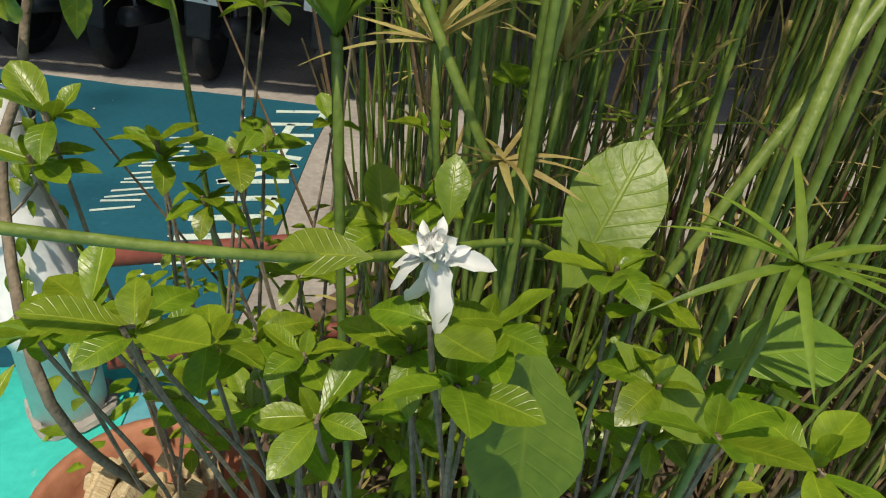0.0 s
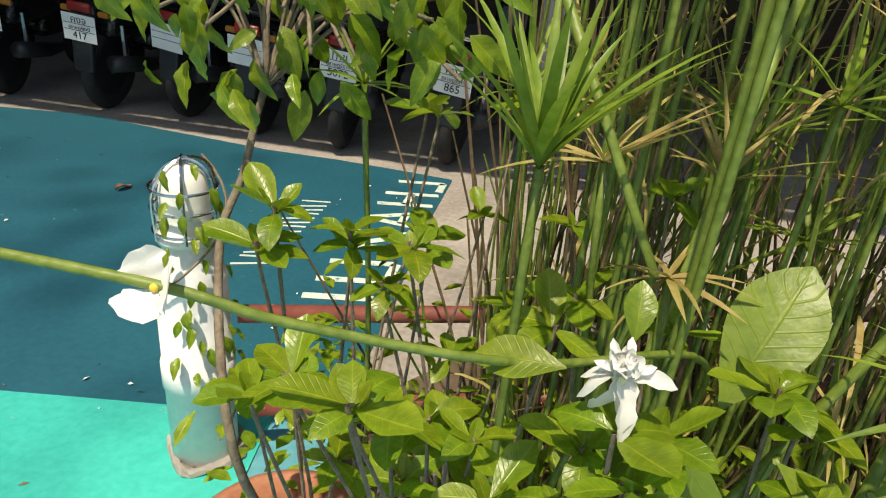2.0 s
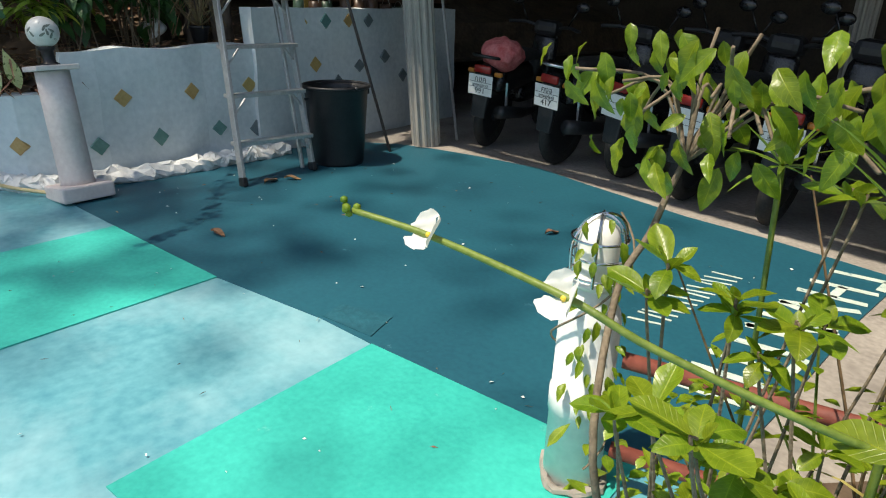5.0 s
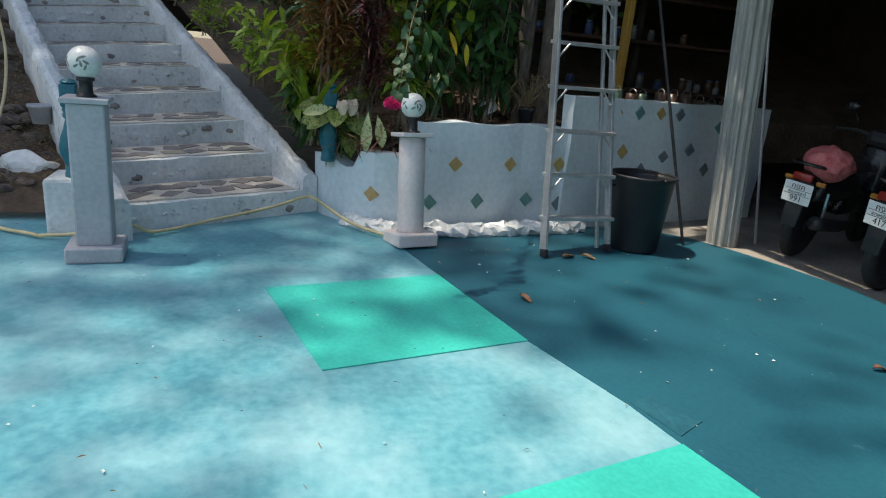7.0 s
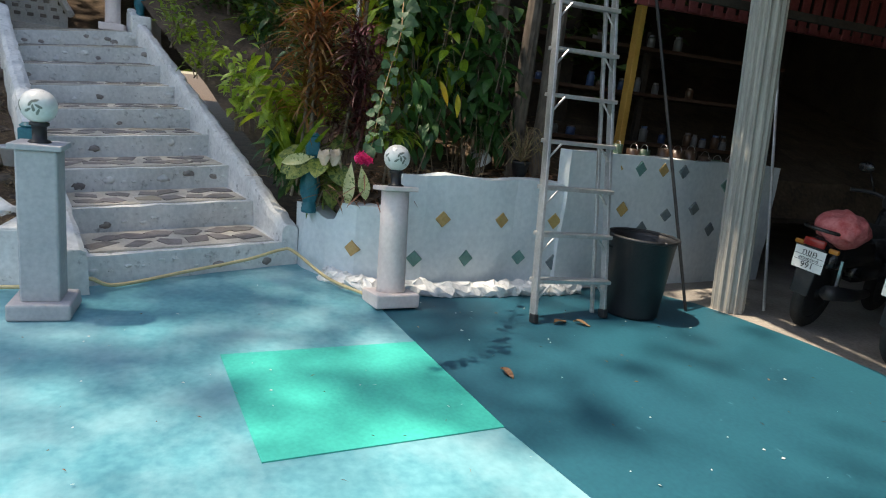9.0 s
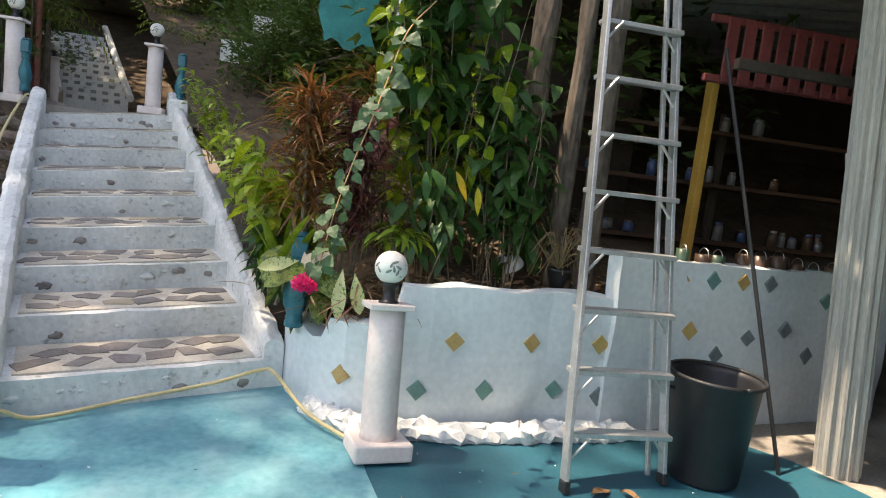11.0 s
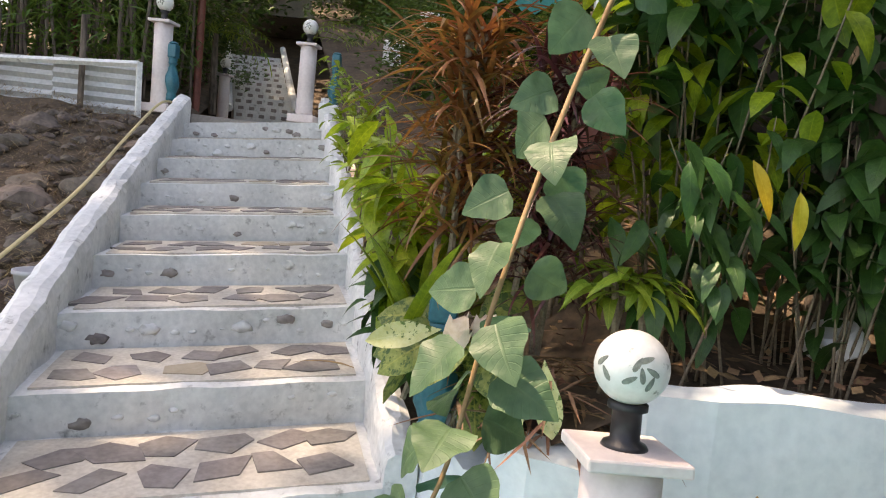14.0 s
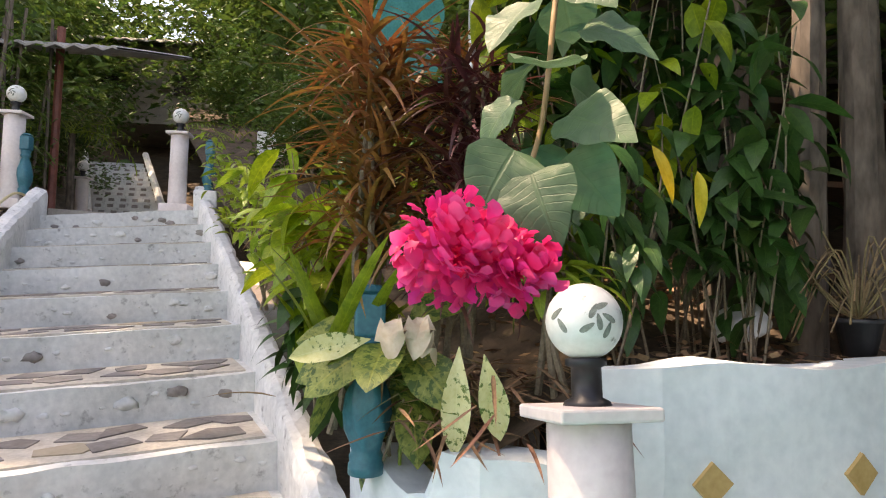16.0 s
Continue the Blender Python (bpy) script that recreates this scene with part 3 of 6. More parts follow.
# ---- pillars with globes ----
def pillar(name, x, y, h, mat, label, square, turn, lean=0.0):
    th = thing(name, label, "lamp pillar", pose(x, y, 0.002, 0, lean, turn))
    b = bmesh.new()
    box(b, (0, 0, 0.045), (0.30, 0.30, 0.09), 0.012)
    rough(b, 0.008, 9)
    part("base", b, mat, th)
    b = bmesh.new()
    if square:
        box(b, (0, 0, 0.085 + (h - 0.115) / 2), (0.19, 0.19, h - 0.115), 0.012)
    else:
        lathe(b, [(0.100, 0.085), (0.095, 0.12), (0.094, 0.3), (0.093, h * 0.6), (0.092, h - 0.03)], 28)
    part("column", b, mat, th, smooth=not square)
    b = bmesh.new()
    box(b, (0, 0, h - 0.012), (0.235, 0.235, 0.03), 0.006) if not square else box(b, (0, 0, h - 0.012), (0.24, 0.24, 0.03), 0.006)
    part("cap", b, mat, th)
    b = bmesh.new()
    lathe(b, [(0.055, h + 0.002), (0.05, h + 0.012), (0.034, h + 0.02), (0.034, h + 0.085), (0.046, h + 0.09), (0.046, h + 0.105), (0.03, h + 0.107)], 20)
    part("lamp_holder", b, BLACKP, th, "black lamp holder", True)
    b = bmesh.new()
    bmesh.ops.create_uvsphere(b, u_segments=28, v_segments=18, radius=0.086)
    bmesh.ops.translate(b, vec=(0, 0, h + 0.187), verts=b.verts)
    globe = part("globe", b, GLOBE, th, "frosted glass globe with etched leaves", True)
    for az, el, roll in ((-12, 12, 60), (2, 20, 20), (-4, -4, 100), (12, 2, 150), (-22, -12, 30), (10, -16, 70), (-70, 10, 40), (-60, -8, 120)):
        b = bmesh.new()
        q = Matrix.Rotation(radians(az), 4, "Z") @ Matrix.Rotation(radians(-el), 4, "Y")
        rim = []
        for i in range(14):
            t = 2 * math.pi * i / 14
            u, w = 0.019 * math.cos(t), 0.0065 * math.sin(t) * (1 - 0.3 * math.cos(t))
            cr, sr = math.cos(radians(roll)), math.sin(radians(roll))
            d = Vector((0.086, u * cr - w * sr, u * sr + w * cr)).normalized()
            rim.append(d)
        lo = [b.verts.new(q @ (d * 0.0855) + Vector((0, 0, h + 0.187))) for d in rim]
        hi = [b.verts.new(q @ (d * 0.0868) + Vector((0, 0, h + 0.187))) for d in rim]
        for i in range(14):
            b.faces.new((lo[i], lo[(i + 1) % 14], hi[(i + 1) % 14], hi[i]))
        b.faces.new(hi)
        part("etched_leaf", b, ETCH, globe)
    return th


pillar("lamp_pillar", -4.12, 1.115, 0.785, PINK, "pinkish white round pillar carrying a frosted globe lamp", False, 8, -7)
pillar("lamp_pillar", -3.92, -0.86, 0.92, GREYP, "square pillar with its shade put in as grey, carrying a frosted globe lamp", True, 2)
pillar("lamp_pillar", -10.0, -1.55, 0.88, PINK, "pinkish white pillar at the head of the stairs", False, 0).location.z = 1.77
pillar("lamp_pillar", -9.4, -2.93, 0.95, PINK, "pinkish white pillar at the head of the stairs", False, 0).location.z = 1.69
pillar("lamp_pillar", -13.5, -4.08, 0.85, PINK, "small pinkish pillar beside the upper flight", False, 0).location.z = 1.8


def baluster(x, y, z, h, label, tilt=0):
    th = thing("baluster", label, "baluster", pose(x, y, z, 0, tilt, 0))
    k = h / 0.62
    b = bmesh.new()
    lathe(b, [(r, zz * k) for r, zz in ((0.055, 0), (0.055, 0.03), (0.05, 0.04), (0.053, 0.06), (0.045, 0.075), (0.05, 0.1), (0.066, 0.15), (0.071, 0.2), (0.064, 0.26), (0.045, 0.33), (0.032, 0.38), (0.046, 0.395), (0.046, 0.41), (0.038, 0.42), (0.046, 0.435), (0.046, 0.45), (0.04, 0.46))], 28,
          rfun=lambda zz, u: 1 + (0.11 * math.sin(6 * 2 * math.pi * u + zz * 22) if 0.08 * k < zz < 0.36 * k else 0))
    part("shaft", b, TEAL, th, smooth=True)
    b = bmesh.new()
    box(b, (0, 0, 0.53 * k), (0.095, 0.095, 0.145 * k), 0.012)
    lathe(b, [(0.035, 0.60 * k), (0.05, 0.612 * k), (0.03, 0.63 * k)], 16)
    part("head", b, TEAL, th)
    return th


bm = bmesh.new()
box(bm, (-4.50, -1.07, 0.18), (0.34, 0.28, 0.38), 0.02)
rough(bm, 0.012, 8)
tagged(finish("plinth", bm, WHITE), "white painted block beside the stair kerb", "plinth")
baluster(-4.44, -1.05, 0.365, 0.60, "teal painted turned baluster on a white block")
baluster(-4.85, 0.615, 0.46, 0.57, "teal painted baluster among the planter's leaves", 2)
for x, y, z in ((-9.4, -2.81, 1.83), (-10.0, -1.22, 1.98)):
    baluster(x, y, z, 0.60, "teal painted baluster at the head of the stairs")
bm = bmesh.new()
box(bm, (-10.1, -1.15, 1.83), (1.0, 0.24, 0.3), 0.02)
rough(bm, 0.015, 6)
tagged(finish("wall_landing", bm, WHITE), "low white wall at the head of the stairs", "wall", kind="structure")

# ---- ladder ----
ladder = thing("step_ladder", "tall aluminium step ladder leaning by the planter wall", "ladder")
FL, FR = Vector((-3.76, 2.01, 0.004)), Vector((-3.87, 2.60, 0.004))
TL, TR = Vector((-4.50, 2.14, 3.2)), Vector((-4.58, 2.56, 3.2))
for a, c, off in ((FL, TL, 0), (FR, TR, 0), (FL + Vector((-0.10, 0.03, 0)), TL + Vector((-0.07, 0.02, 0)), 1), (FR + Vector((-0.10, -0.03, 0)), TR + Vector((-0.07, -0.02, 0)), 1)):
    b = bmesh.new()
    d = (c - a).normalized()
    L = (c - a).length
    m = Matrix.Translation(a) @ Vector((0, 0, 1)).rotation_difference(d).to_matrix().to_4x4()
    box(b, (0, 0, L / 2), (0.062 if not off else 0.03, 0.022, L), 0.003, m)
    part("rail", b, ALU, ladder)
    if not off:
        b = bmesh.new()
        box(b, (0, 0, 0.03), (0.075, 0.035, 0.06), 0.006, m)
        part("foot", b, BLACKP, ladder, "black rubber foot")
for k in range(10):
    u = (0.26 + 0.305 * k) / 3.2
    p, q = FL.lerp(TL, u), FR.lerp(TR, u)
    b = bmesh.new()
    box(b, (p + q) / 2 + Vector((-0.01, 0, 0)), (0.085, (q - p).length, 0.026), 0.004)
    part("step", b, ALU, ladder)
    for s, e in ((p, 1), (q, -1)):
        b = bmesh.new()
        tube(b, [s + Vector((0.03, 0.01 * e, -0.10)), s + Vector((0.03, 0.085 * e, -0.008))], 0.008, 6)
        part("brace", b, ALU, ladder)

# ---- dustbin ----
bin_ = thing("dustbin", "large black plastic bin beside the ladder", "bin", pose(-3.98, 2.89, 0.006))
bm = bmesh.new()
lathe(bm, [(0.185, 0), (0.195, 0.02), (0.235, 0.55), (0.242, 0.555), (0.242, 0.57), (0.228, 0.57), (0.22, 0.54), (0.18, 0.05)], 40)
part("body", bm, BLACKP, bin_, smooth=True)
bm = bmesh.new()
pts = [(0.248 * math.cos(a), 0.248 * math.sin(a), 0.575) for a in [2 * math.pi * i / 40 for i in range(41)]]
tube(bm, pts, 0.012, 8)
part("rim", bm, BLACKP, bin_, smooth=True)
for s in (1, -1):
    bm = bmesh.new()
    tube(bm, [(0, s * 0.245, 0.56), (0, s * 0.29, 0.55), (0, s * 0.29, 0.50), (0, s * 0.24, 0.49)], 0.01, 8)
    part("handle", bm, BLACKP, bin_)

# ---- shed over the motorbikes ----
bm = bmesh.new()
lathe(bm, [(0.115, 0), (0.118, 0.4), (0.116, 2.0), (0.114, 3.2)], 48, rfun=lambda z, u: 1 + 0.09 * (1 if (u * 12) % 1 > 0.45 else -1) + 0.02 * math.sin(z * 9))
ob = tagged(finish("column", bm, WOODPOST), "grooved grey concrete post holding up the shed", "post", kind="structure")
ob.location = (-4.09, 3.87, -0.004)
ob.rotation_euler = (radians(5.5), 0, 0)
for x, y in ((-0.02, 4.75), (-2.0, 7.5)):
    bm = bmesh.new()
    lathe(bm, [(0.1, 0), (0.1, 3.2)], 40, rfun=lambda z, u: 1 + 0.09 * (1 if (u * 10) % 1 > 0.45 else -1))
    ob = tagged(finish("column", bm, WOODPOST), "grooved grey concrete post holding up the shed", "post", kind="structure")
    ob.location = (x, y, -0.004)
# walls added behind the bikes and planter, coloured as dark as the shade there
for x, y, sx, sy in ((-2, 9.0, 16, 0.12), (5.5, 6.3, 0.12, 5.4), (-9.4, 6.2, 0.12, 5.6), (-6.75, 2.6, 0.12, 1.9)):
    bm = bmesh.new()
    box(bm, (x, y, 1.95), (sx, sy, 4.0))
    tagged(finish("wall_shed", bm, DARKIN), "near-black wall added to close the shed, inner shade in its colour", "wall", kind="structure")
bm = bmesh.new()
g = []
for i in range(241):
    x = -9.6 + 15.2 * i / 240
    z = 3.12 + 0.02 * math.sin(x * 2 * math.pi / 0.076 / 2)
    g.append([bm.verts.new((x, y, z + dz)) for y, dz in ((2.85, 0), (6.2, 0.35), (9.4, 0.7), (9.4, 0.73), (6.2, 0.38), (2.85, 0.03))])
for a, c in zip(g, g[1:]):
    for j in range(6):
        bm.faces.new((a[j], c[j], c[(j + 1) % 6], a[(j + 1) % 6]))
# unseen eave strip, added to push the roof's shadow forward
g = []
for i in range(161):
    x = -4.6 + 10.2 * i / 160
    dz = 0.02 * math.sin(x * 41)
    g.append([bm.verts.new((x, y, z + dz)) for y, z in ((2.66, 3.08), (2.83, 3.10), (2.83, 3.13), (2.66, 3.11))])
for a, c in zip(g, g[1:]):
    for j in range(4):
        bm.faces.new((a[j], c[j], c[(j + 1) % 4], a[(j + 1) % 4]))
# unseen side roof, added to darken the space behind the planter trees
g = []
for i in range(91):
    y = 1.45 + 1.4 * i / 90
    dz = 0.02 * math.sin(i * 1.1)
    g.append([bm.verts.new((x, y, z + dz)) for x, z in ((-5.55, 3.10), (-7.6, 3.25), (-7.6, 3.28), (-5.55, 3.13))])
for a, c in zip(g, g[1:]):
    for j in range(4):
        bm.faces.new((a[j], c[j], c[(j + 1) % 4], a[(j + 1) % 4]))
tagged(finish("ceiling", bm, ROOFM), "corrugated roof over the parked motorbikes, with unseen parts added for shade", "roof", kind="structure")
bm = bmesh.new()
REDP = material("dark_red_boards", (0.13, 0.025, 0.025), (0.22, 0.05, 0.05), 5, 0.6, 0.2, 40)
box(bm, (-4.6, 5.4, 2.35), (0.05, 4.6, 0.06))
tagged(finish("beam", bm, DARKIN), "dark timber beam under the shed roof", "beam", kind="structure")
rail = thing("balcony_rail", "dark red slatted balcony front under the roof", "balcony")
for k in range(22):
    b = bmesh.new()
    box(b, (-5.0, 3.3 + 0.13 * k, 2.52), (0.02, 0.085, 0.42), 0.004)
    part("slat", b, REDP, rail)
for z in (2.33, 2.72):
    b = bmesh.new()
    box(b, (-5.03, 4.7, z), (0.04, 3.1, 0.05), 0.004)
    part("rail", b, REDP, rail)
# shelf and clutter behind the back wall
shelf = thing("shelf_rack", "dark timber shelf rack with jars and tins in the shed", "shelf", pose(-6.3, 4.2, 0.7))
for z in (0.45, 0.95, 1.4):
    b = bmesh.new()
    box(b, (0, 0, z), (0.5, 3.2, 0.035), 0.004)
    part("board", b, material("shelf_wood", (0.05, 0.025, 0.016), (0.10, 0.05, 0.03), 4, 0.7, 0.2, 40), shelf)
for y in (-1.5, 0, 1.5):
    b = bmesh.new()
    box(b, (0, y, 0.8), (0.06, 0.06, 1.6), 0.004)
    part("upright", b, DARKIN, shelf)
rr = random.Random(5)
JAR = [material("jar_%d" % i, c, tuple(min(1, v * 1.5) for v in c), 12, 0.35, 0.1) for i, c in enumerate(((0.12, 0.12, 0.12), (0.03, 0.06, 0.14), (0.07, 0.04, 0.025), (0.13, 0.13, 0.14), (0.05, 0.09, 0.06)))]
for i in range(26):
    z = rr.choice((0.45, 0.95, 1.4))
    th = thing("jar", "small jar or tin standing on the shed shelf", "jar", pose(-6.25 + rr.uniform(-.1, .15), 2.8 + i * 0.11, 0.7 + z + 0.018), "jars on the shelf")
    b = bmesh.new()
    r, h = rr.uniform(0.03, 0.05), rr.uniform(0.08, 0.17)
    lathe(b, [(r, 0), (r, h * 0.75), (r * 0.7, h * 0.85)], 14)
    part("body", b, rr.choice(JAR), th, smooth=True)
    b = bmesh.new()
    lathe(b, [(r * 0.75, h * 0.85), (r * 0.75, h)], 14)
    part("lid", b, rr.choice(JAR), th)
bm = bmesh.new()
box(bm, (0, 0, 0.75), (0.10, 0.06, 1.5), 0.006)
ob = tagged(finish("plank", bm, material("yellow_board", (0.45, 0.24, 0.04), (0.58, 0.34, 0.08), 4, 0.6, 0.2)), "upright yellow painted board in the shed", "board")
ob.location = (-5.7, 3.65, 0.98)
# tins along the top of the back wall
for i in range(9):
    th = thing("paint_tin", "used paint tin standing on the white wall", "tin", pose(-4.80 - i * 0.028, 3.05 + 0.17 * i + rr.uniform(-.03, .03), 1.03), "tins on the wall")
    b = bmesh.new()
    r, h = rr.uniform(0.04, 0.065), rr.uniform(0.08, 0.16)
    lathe(b, [(r, 0), (r, h), (r * 0.93, h), (r * 0.93, h * 0.8)], 18)
    part("body", b, rr.choice(JAR), th, smooth=True)
    b = bmesh.new()
    tube(b, [(r * math.cos(a), 0, h * 0.9 + r * math.sin(a)) for a in [math.pi * k / 8 for k in range(9)]], 0.002, 5)
    part("handle", b, ALU, th)
# leaning poles
for i, (a, c, r) in enumerate((((-4.02, 3.42, 0), (-4.5, 2.95, 2.4), 0.012), ((-4.15, 4.05, 0), (-4.5, 3.9, 1.9), 0.016), ((-4.05, 4.2, 0), (-4.7, 4.35, 2.3), 0.012))):
    bm = bmesh.new()
    tube(bm, [a, c], r, 8)
    tagged(finish("pole", bm, ALU if i else BLACKP), "thin pole leaning beside the post", "pole")


# ---- motorbikes ----
def text_mesh(name, body, size, mat, parent, m, label=""):
    cu = bpy.data.curves.new("t", "FONT")
    cu.body, cu.size, cu.align_x, cu.align_y, cu.extrude = body, size, "CENTER", "CENTER", 0.0008
    tmp = bpy.data.objects.new("t", cu)
    scene.collection.objects.link(tmp)
    dg = bpy.context.evaluated_depsgraph_get()
    me = bpy.data.meshes.new_from_object(tmp.evaluated_get(dg))
    bpy.data.objects.remove(tmp)
    me.materials.clear()
    me.materials.append(mat)
    ob = new(name, me)
    ob.parent = parent
    ob.matrix_basis = m
    if label:
        ob["label"] = label
    return ob


def wheel(parent, y):
    b = bmesh.new()
    R, r = 0.225, 0.05
    for k in range(1):
        ringv = []
        for i in range(36):
            a = 2 * math.pi * i / 36
            ringv.append([b.verts.new((r * 0.85 * math.cos(t), y + (R + r * math.sin(t)) * math.cos(a), 0.275 + (R + r * math.sin(t)) * math.sin(a))) for t in [2 * math.pi * j / 10 for j in range(10)]])
        for i in range(36):
            p, q = ringv[i], ringv[(i + 1) % 36]
            for j in range(10):
                b.faces.new((p[j], q[j], q[(j + 1) % 10], p[(j + 1) % 10]))
    w = part("wheel", b, RUBBER, parent, "black rubber tyre", True)
    b = bmesh.new()
    mm = Matrix.Translation((0, y, 0.275)) @ Matrix.Rotation(math.pi / 2, 4, "Y")
    lathe(b, [(0.19, -0.02), (0.185, 0), (0.19, 0.02)], 28, mm)
    lathe(b, [(0.04, -0.05), (0.04, 0.05)], 16, mm)
    part("rim", b, BLACKP, w)
    return w


def motorbike(x, y, turn, lean, accent, rows, label, cover=False):
    th = thing("motorbike", label, "motorbike", pose(x, y, 0.0, 0, lean, turn), "parked motorbikes")
    wheel(th, 0.02)
    wheel(th, 1.24)
    b = bmesh.new()
    for c, s in (((0, 0.25, 0.60), (0.26, 0.75, 0.22)), ((0, 0.62, 0.45), (0.24, 0.5, 0.2)), ((0, 0.98, 0.62), (0.30, 0.14, 0.62))):
        box(b, c, s, 0.06, taper=0.8)
    box(b, (0, -0.14, 0.66), (0.17, 0.24, 0.13), 0.04, taper=0.75)
    part("body", b, BODYBLACK, th, smooth=True)
    b = bmesh.new()
    box(b, (0, 0.33, 0.765), (0.25, 0.72, 0.09), 0.035, taper=0.85)
    part("seat", b, RUBBER, th, "black vinyl seat", True)
    b = bmesh.new()
    tube(b, [(0, 0.96, 0.75), (0, 1.08, 0.62), (0, 1.24, 0.28)], 0.04, 8)
    box(b, (0, 1.24, 0.50), (0.13, 0.36, 0.05), 0.02)
    part("front_fork", b, BODYBLACK, th)
    b = bmesh.new()
    tube(b, smooth_line([(-0.35, 0.86, 0.99), (-0.2, 0.95, 1.0), (0, 0.97, 0.96), (0.2, 0.95, 1.0), (0.35, 0.86, 0.99)], 4), 0.016, 8)
    box(b, (0, 0.99, 0.97), (0.24, 0.2, 0.14), 0.05)
    part("handlebar", b, BLACKP, th)
    for s in (-1, 1):
        b = bmesh.new()
        tube(b, [(s * 0.2, 0.95, 1.0), (s * 0.28, 0.93, 1.16)], 0.007, 6)
        bmesh.ops.create_uvsphere(b, u_segments=14, v_segments=8, radius=0.06, matrix=Matrix.Translation((s * 0.32, 0.93, 1.19)) @ Matrix.Diagonal((1.1, 0.35, 0.75, 1)))
        part("mirror", b, BODYBLACK, th, "black wing mirror", True)
        b = bmesh.new()
        box(b, (s * 0.12, -0.21, 0.655), (0.07, 0.03, 0.035), 0.01)
        part("indicator", b, material("amber_lens", (0.35, 0.12, 0.01), (0.5, 0.2, 0.02), 10, 0.3, 0.05), th)
        b = bmesh.new()
        tube(b, [(s * 0.13, 0.02, 0.28), (s * 0.12, -0.02, 0.58)], 0.022, 8)
        part("shock", b, CHROME if s > 0 else BLACKP, th)
    b = bmesh.new()
    box(b, (0, -0.265, 0.685), (0.15, 0.03, 0.06), 0.012)
    part("tail_light", b, REDLAMP, th, "red tail light", True)
    b = bmesh.new()
    tube(b, smooth_line([(-0.13, 0.1, 0.74), (-0.13, -0.2, 0.78), (0, -0.30, 0.79), (0.13, -0.2, 0.78), (0.13, 0.1, 0.74)], 5), 0.013, 8)
    part("grab_rail", b, accent, th, smooth=True)
    b = bmesh.new()
    box(b, (0, -0.235, 0.47), (0.13, 0.04, 0.36), 0.015, taper=1.2)
    part("mudguard", b, BLACKP, th)
    mp = Matrix.Translation((0, -0.272, 0.56)) @ Matrix.Rotation(radians(98), 4, "X")
    b = bmesh.new()
    box(b, (0, 0, 0), (0.215, 0.165, 0.004), 0.0015, mp)
    pl = part("number_plate", b, PLATE, th, "white number plate with black writing")
    for k, txt in enumerate(rows):
        if txt:
            text_mesh("writing", txt, 0.062 if k != 1 else 0.03, INK, pl, mp @ Matrix.Translation((0, (0.048, 0.0, -0.048)[k], 0.0035)))
    b = bmesh.new()
    for yy in (0.024, -0.017):
        box(b, (0, yy, 0.003), (0.20, 0.003, 0.0015), 0, mp)
    part("plate_line", b, INK, pl)
    b = bmesh.new()
    tube(b, [(0.15, 0.55, 0.28), (0.16, 0.25, 0.30), (0.16, -0.18, 0.36)], [0.03, 0.05, 0.055], 14)
    part("exhaust", b, BLACKP, th, "dark exhaust pipe", True)
    b = bmesh.new()
    box(b, (-0.09, 0.28, 0.30), (0.12, 0.5, 0.16), 0.04)
    part("engine_case", b, BLACKP, th, smooth=True)
    if cover:
        b = bmesh.new()
        bmesh.ops.create_icosphere(b, subdivisions=4, radius=0.16)
        for v in b.verts:
            v.co = Vector((v.co.x * 1.1, v.co.y * 1.2, v.co.z * 0.8)) + noise.noise_vector(v.co * 14) * 0.03
        bmesh.ops.translate(b, vec=(0.06, -0.05, 0.80), verts=b.verts)
        part("cloth", b, material("pink_red_cloth", (0.45, 0.07, 0.07), (0.62, 0.2, 0.2), 16, 0.9, 0.6, 60), th, "crumpled red and pink plastic bag", True)
    return th


BLUEACC = material("blue_grab_rail", (0.02, 0.09, 0.25), (0.05, 0.16, 0.38), 6, 0.3, 0.05)
motorbike(-3.72, 4.24, 18, 6, BODYBLACK, ("กขค", "สุราษฎร์ธานี", "991"), "black motorbike with a red cloth over its tail", True)
motorbike(-2.95, 4.25, 4, 6, CHROME, ("คงจ", "สุราษฎร์ธานี", "417"), "black motorbike with a blue-chrome grab rail")
motorbike(-2.38, 4.33, -4, 7, BODYBLACK, ("", "", ""), "black motorbike parked in the shed row")
motorbike(-1.80, 4.17, 2, 6, BODYBLACK, ("", "", ""), "black motorbike parked in the shed row")
motorbike(-1.22, 4.12, 3, 6, BODYBLACK, ("1กข", "สุราษฎร์ธานี", "5072"), "black motorbike with a small luggage rack")
motorbike(-0.53, 4.12, -6, 7, CHROME, ("คงส", "สุราษฎร์ธานี", "865"), "black and red motorbike at the end of the row")

# ---- pipe bollard with rails ----
bol = thing("bollard_lamp", "white pipe bollard with a caged bulkhead lamp", "bollard", pose(-0.62, 1.49, 0.002) @ Matrix.Diagonal((1.07, 1.07, 0.975, 1)))
bm = bmesh.new()
lathe(bm, [(0.073, 0), (0.073, 0.225), (0.077, 0.228), (0.077, 0.29), (0.073, 0.293), (0.072, 0.50), (0.066, 0.53), (0.050, 0.56), (0.050, 0.60)], 32)
part("pipe", bm, PVC, bol, smooth=True)
bm = bmesh.new()
lathe(bm, [(0.058, 0.598), (0.058, 0.612), (0.05, 0.615), (0.047, 0.66), (0.047, 0.71), (0.04, 0.745), (0.02, 0.765), (0.002, 0.768)], 28)
part("lamp_glass", bm, material("milky_glass", (0.68, 0.68, 0.62), (0.8, 0.8, 0.76), 8, 0.25, 0.03), bol, "milky glass lamp dome", True)
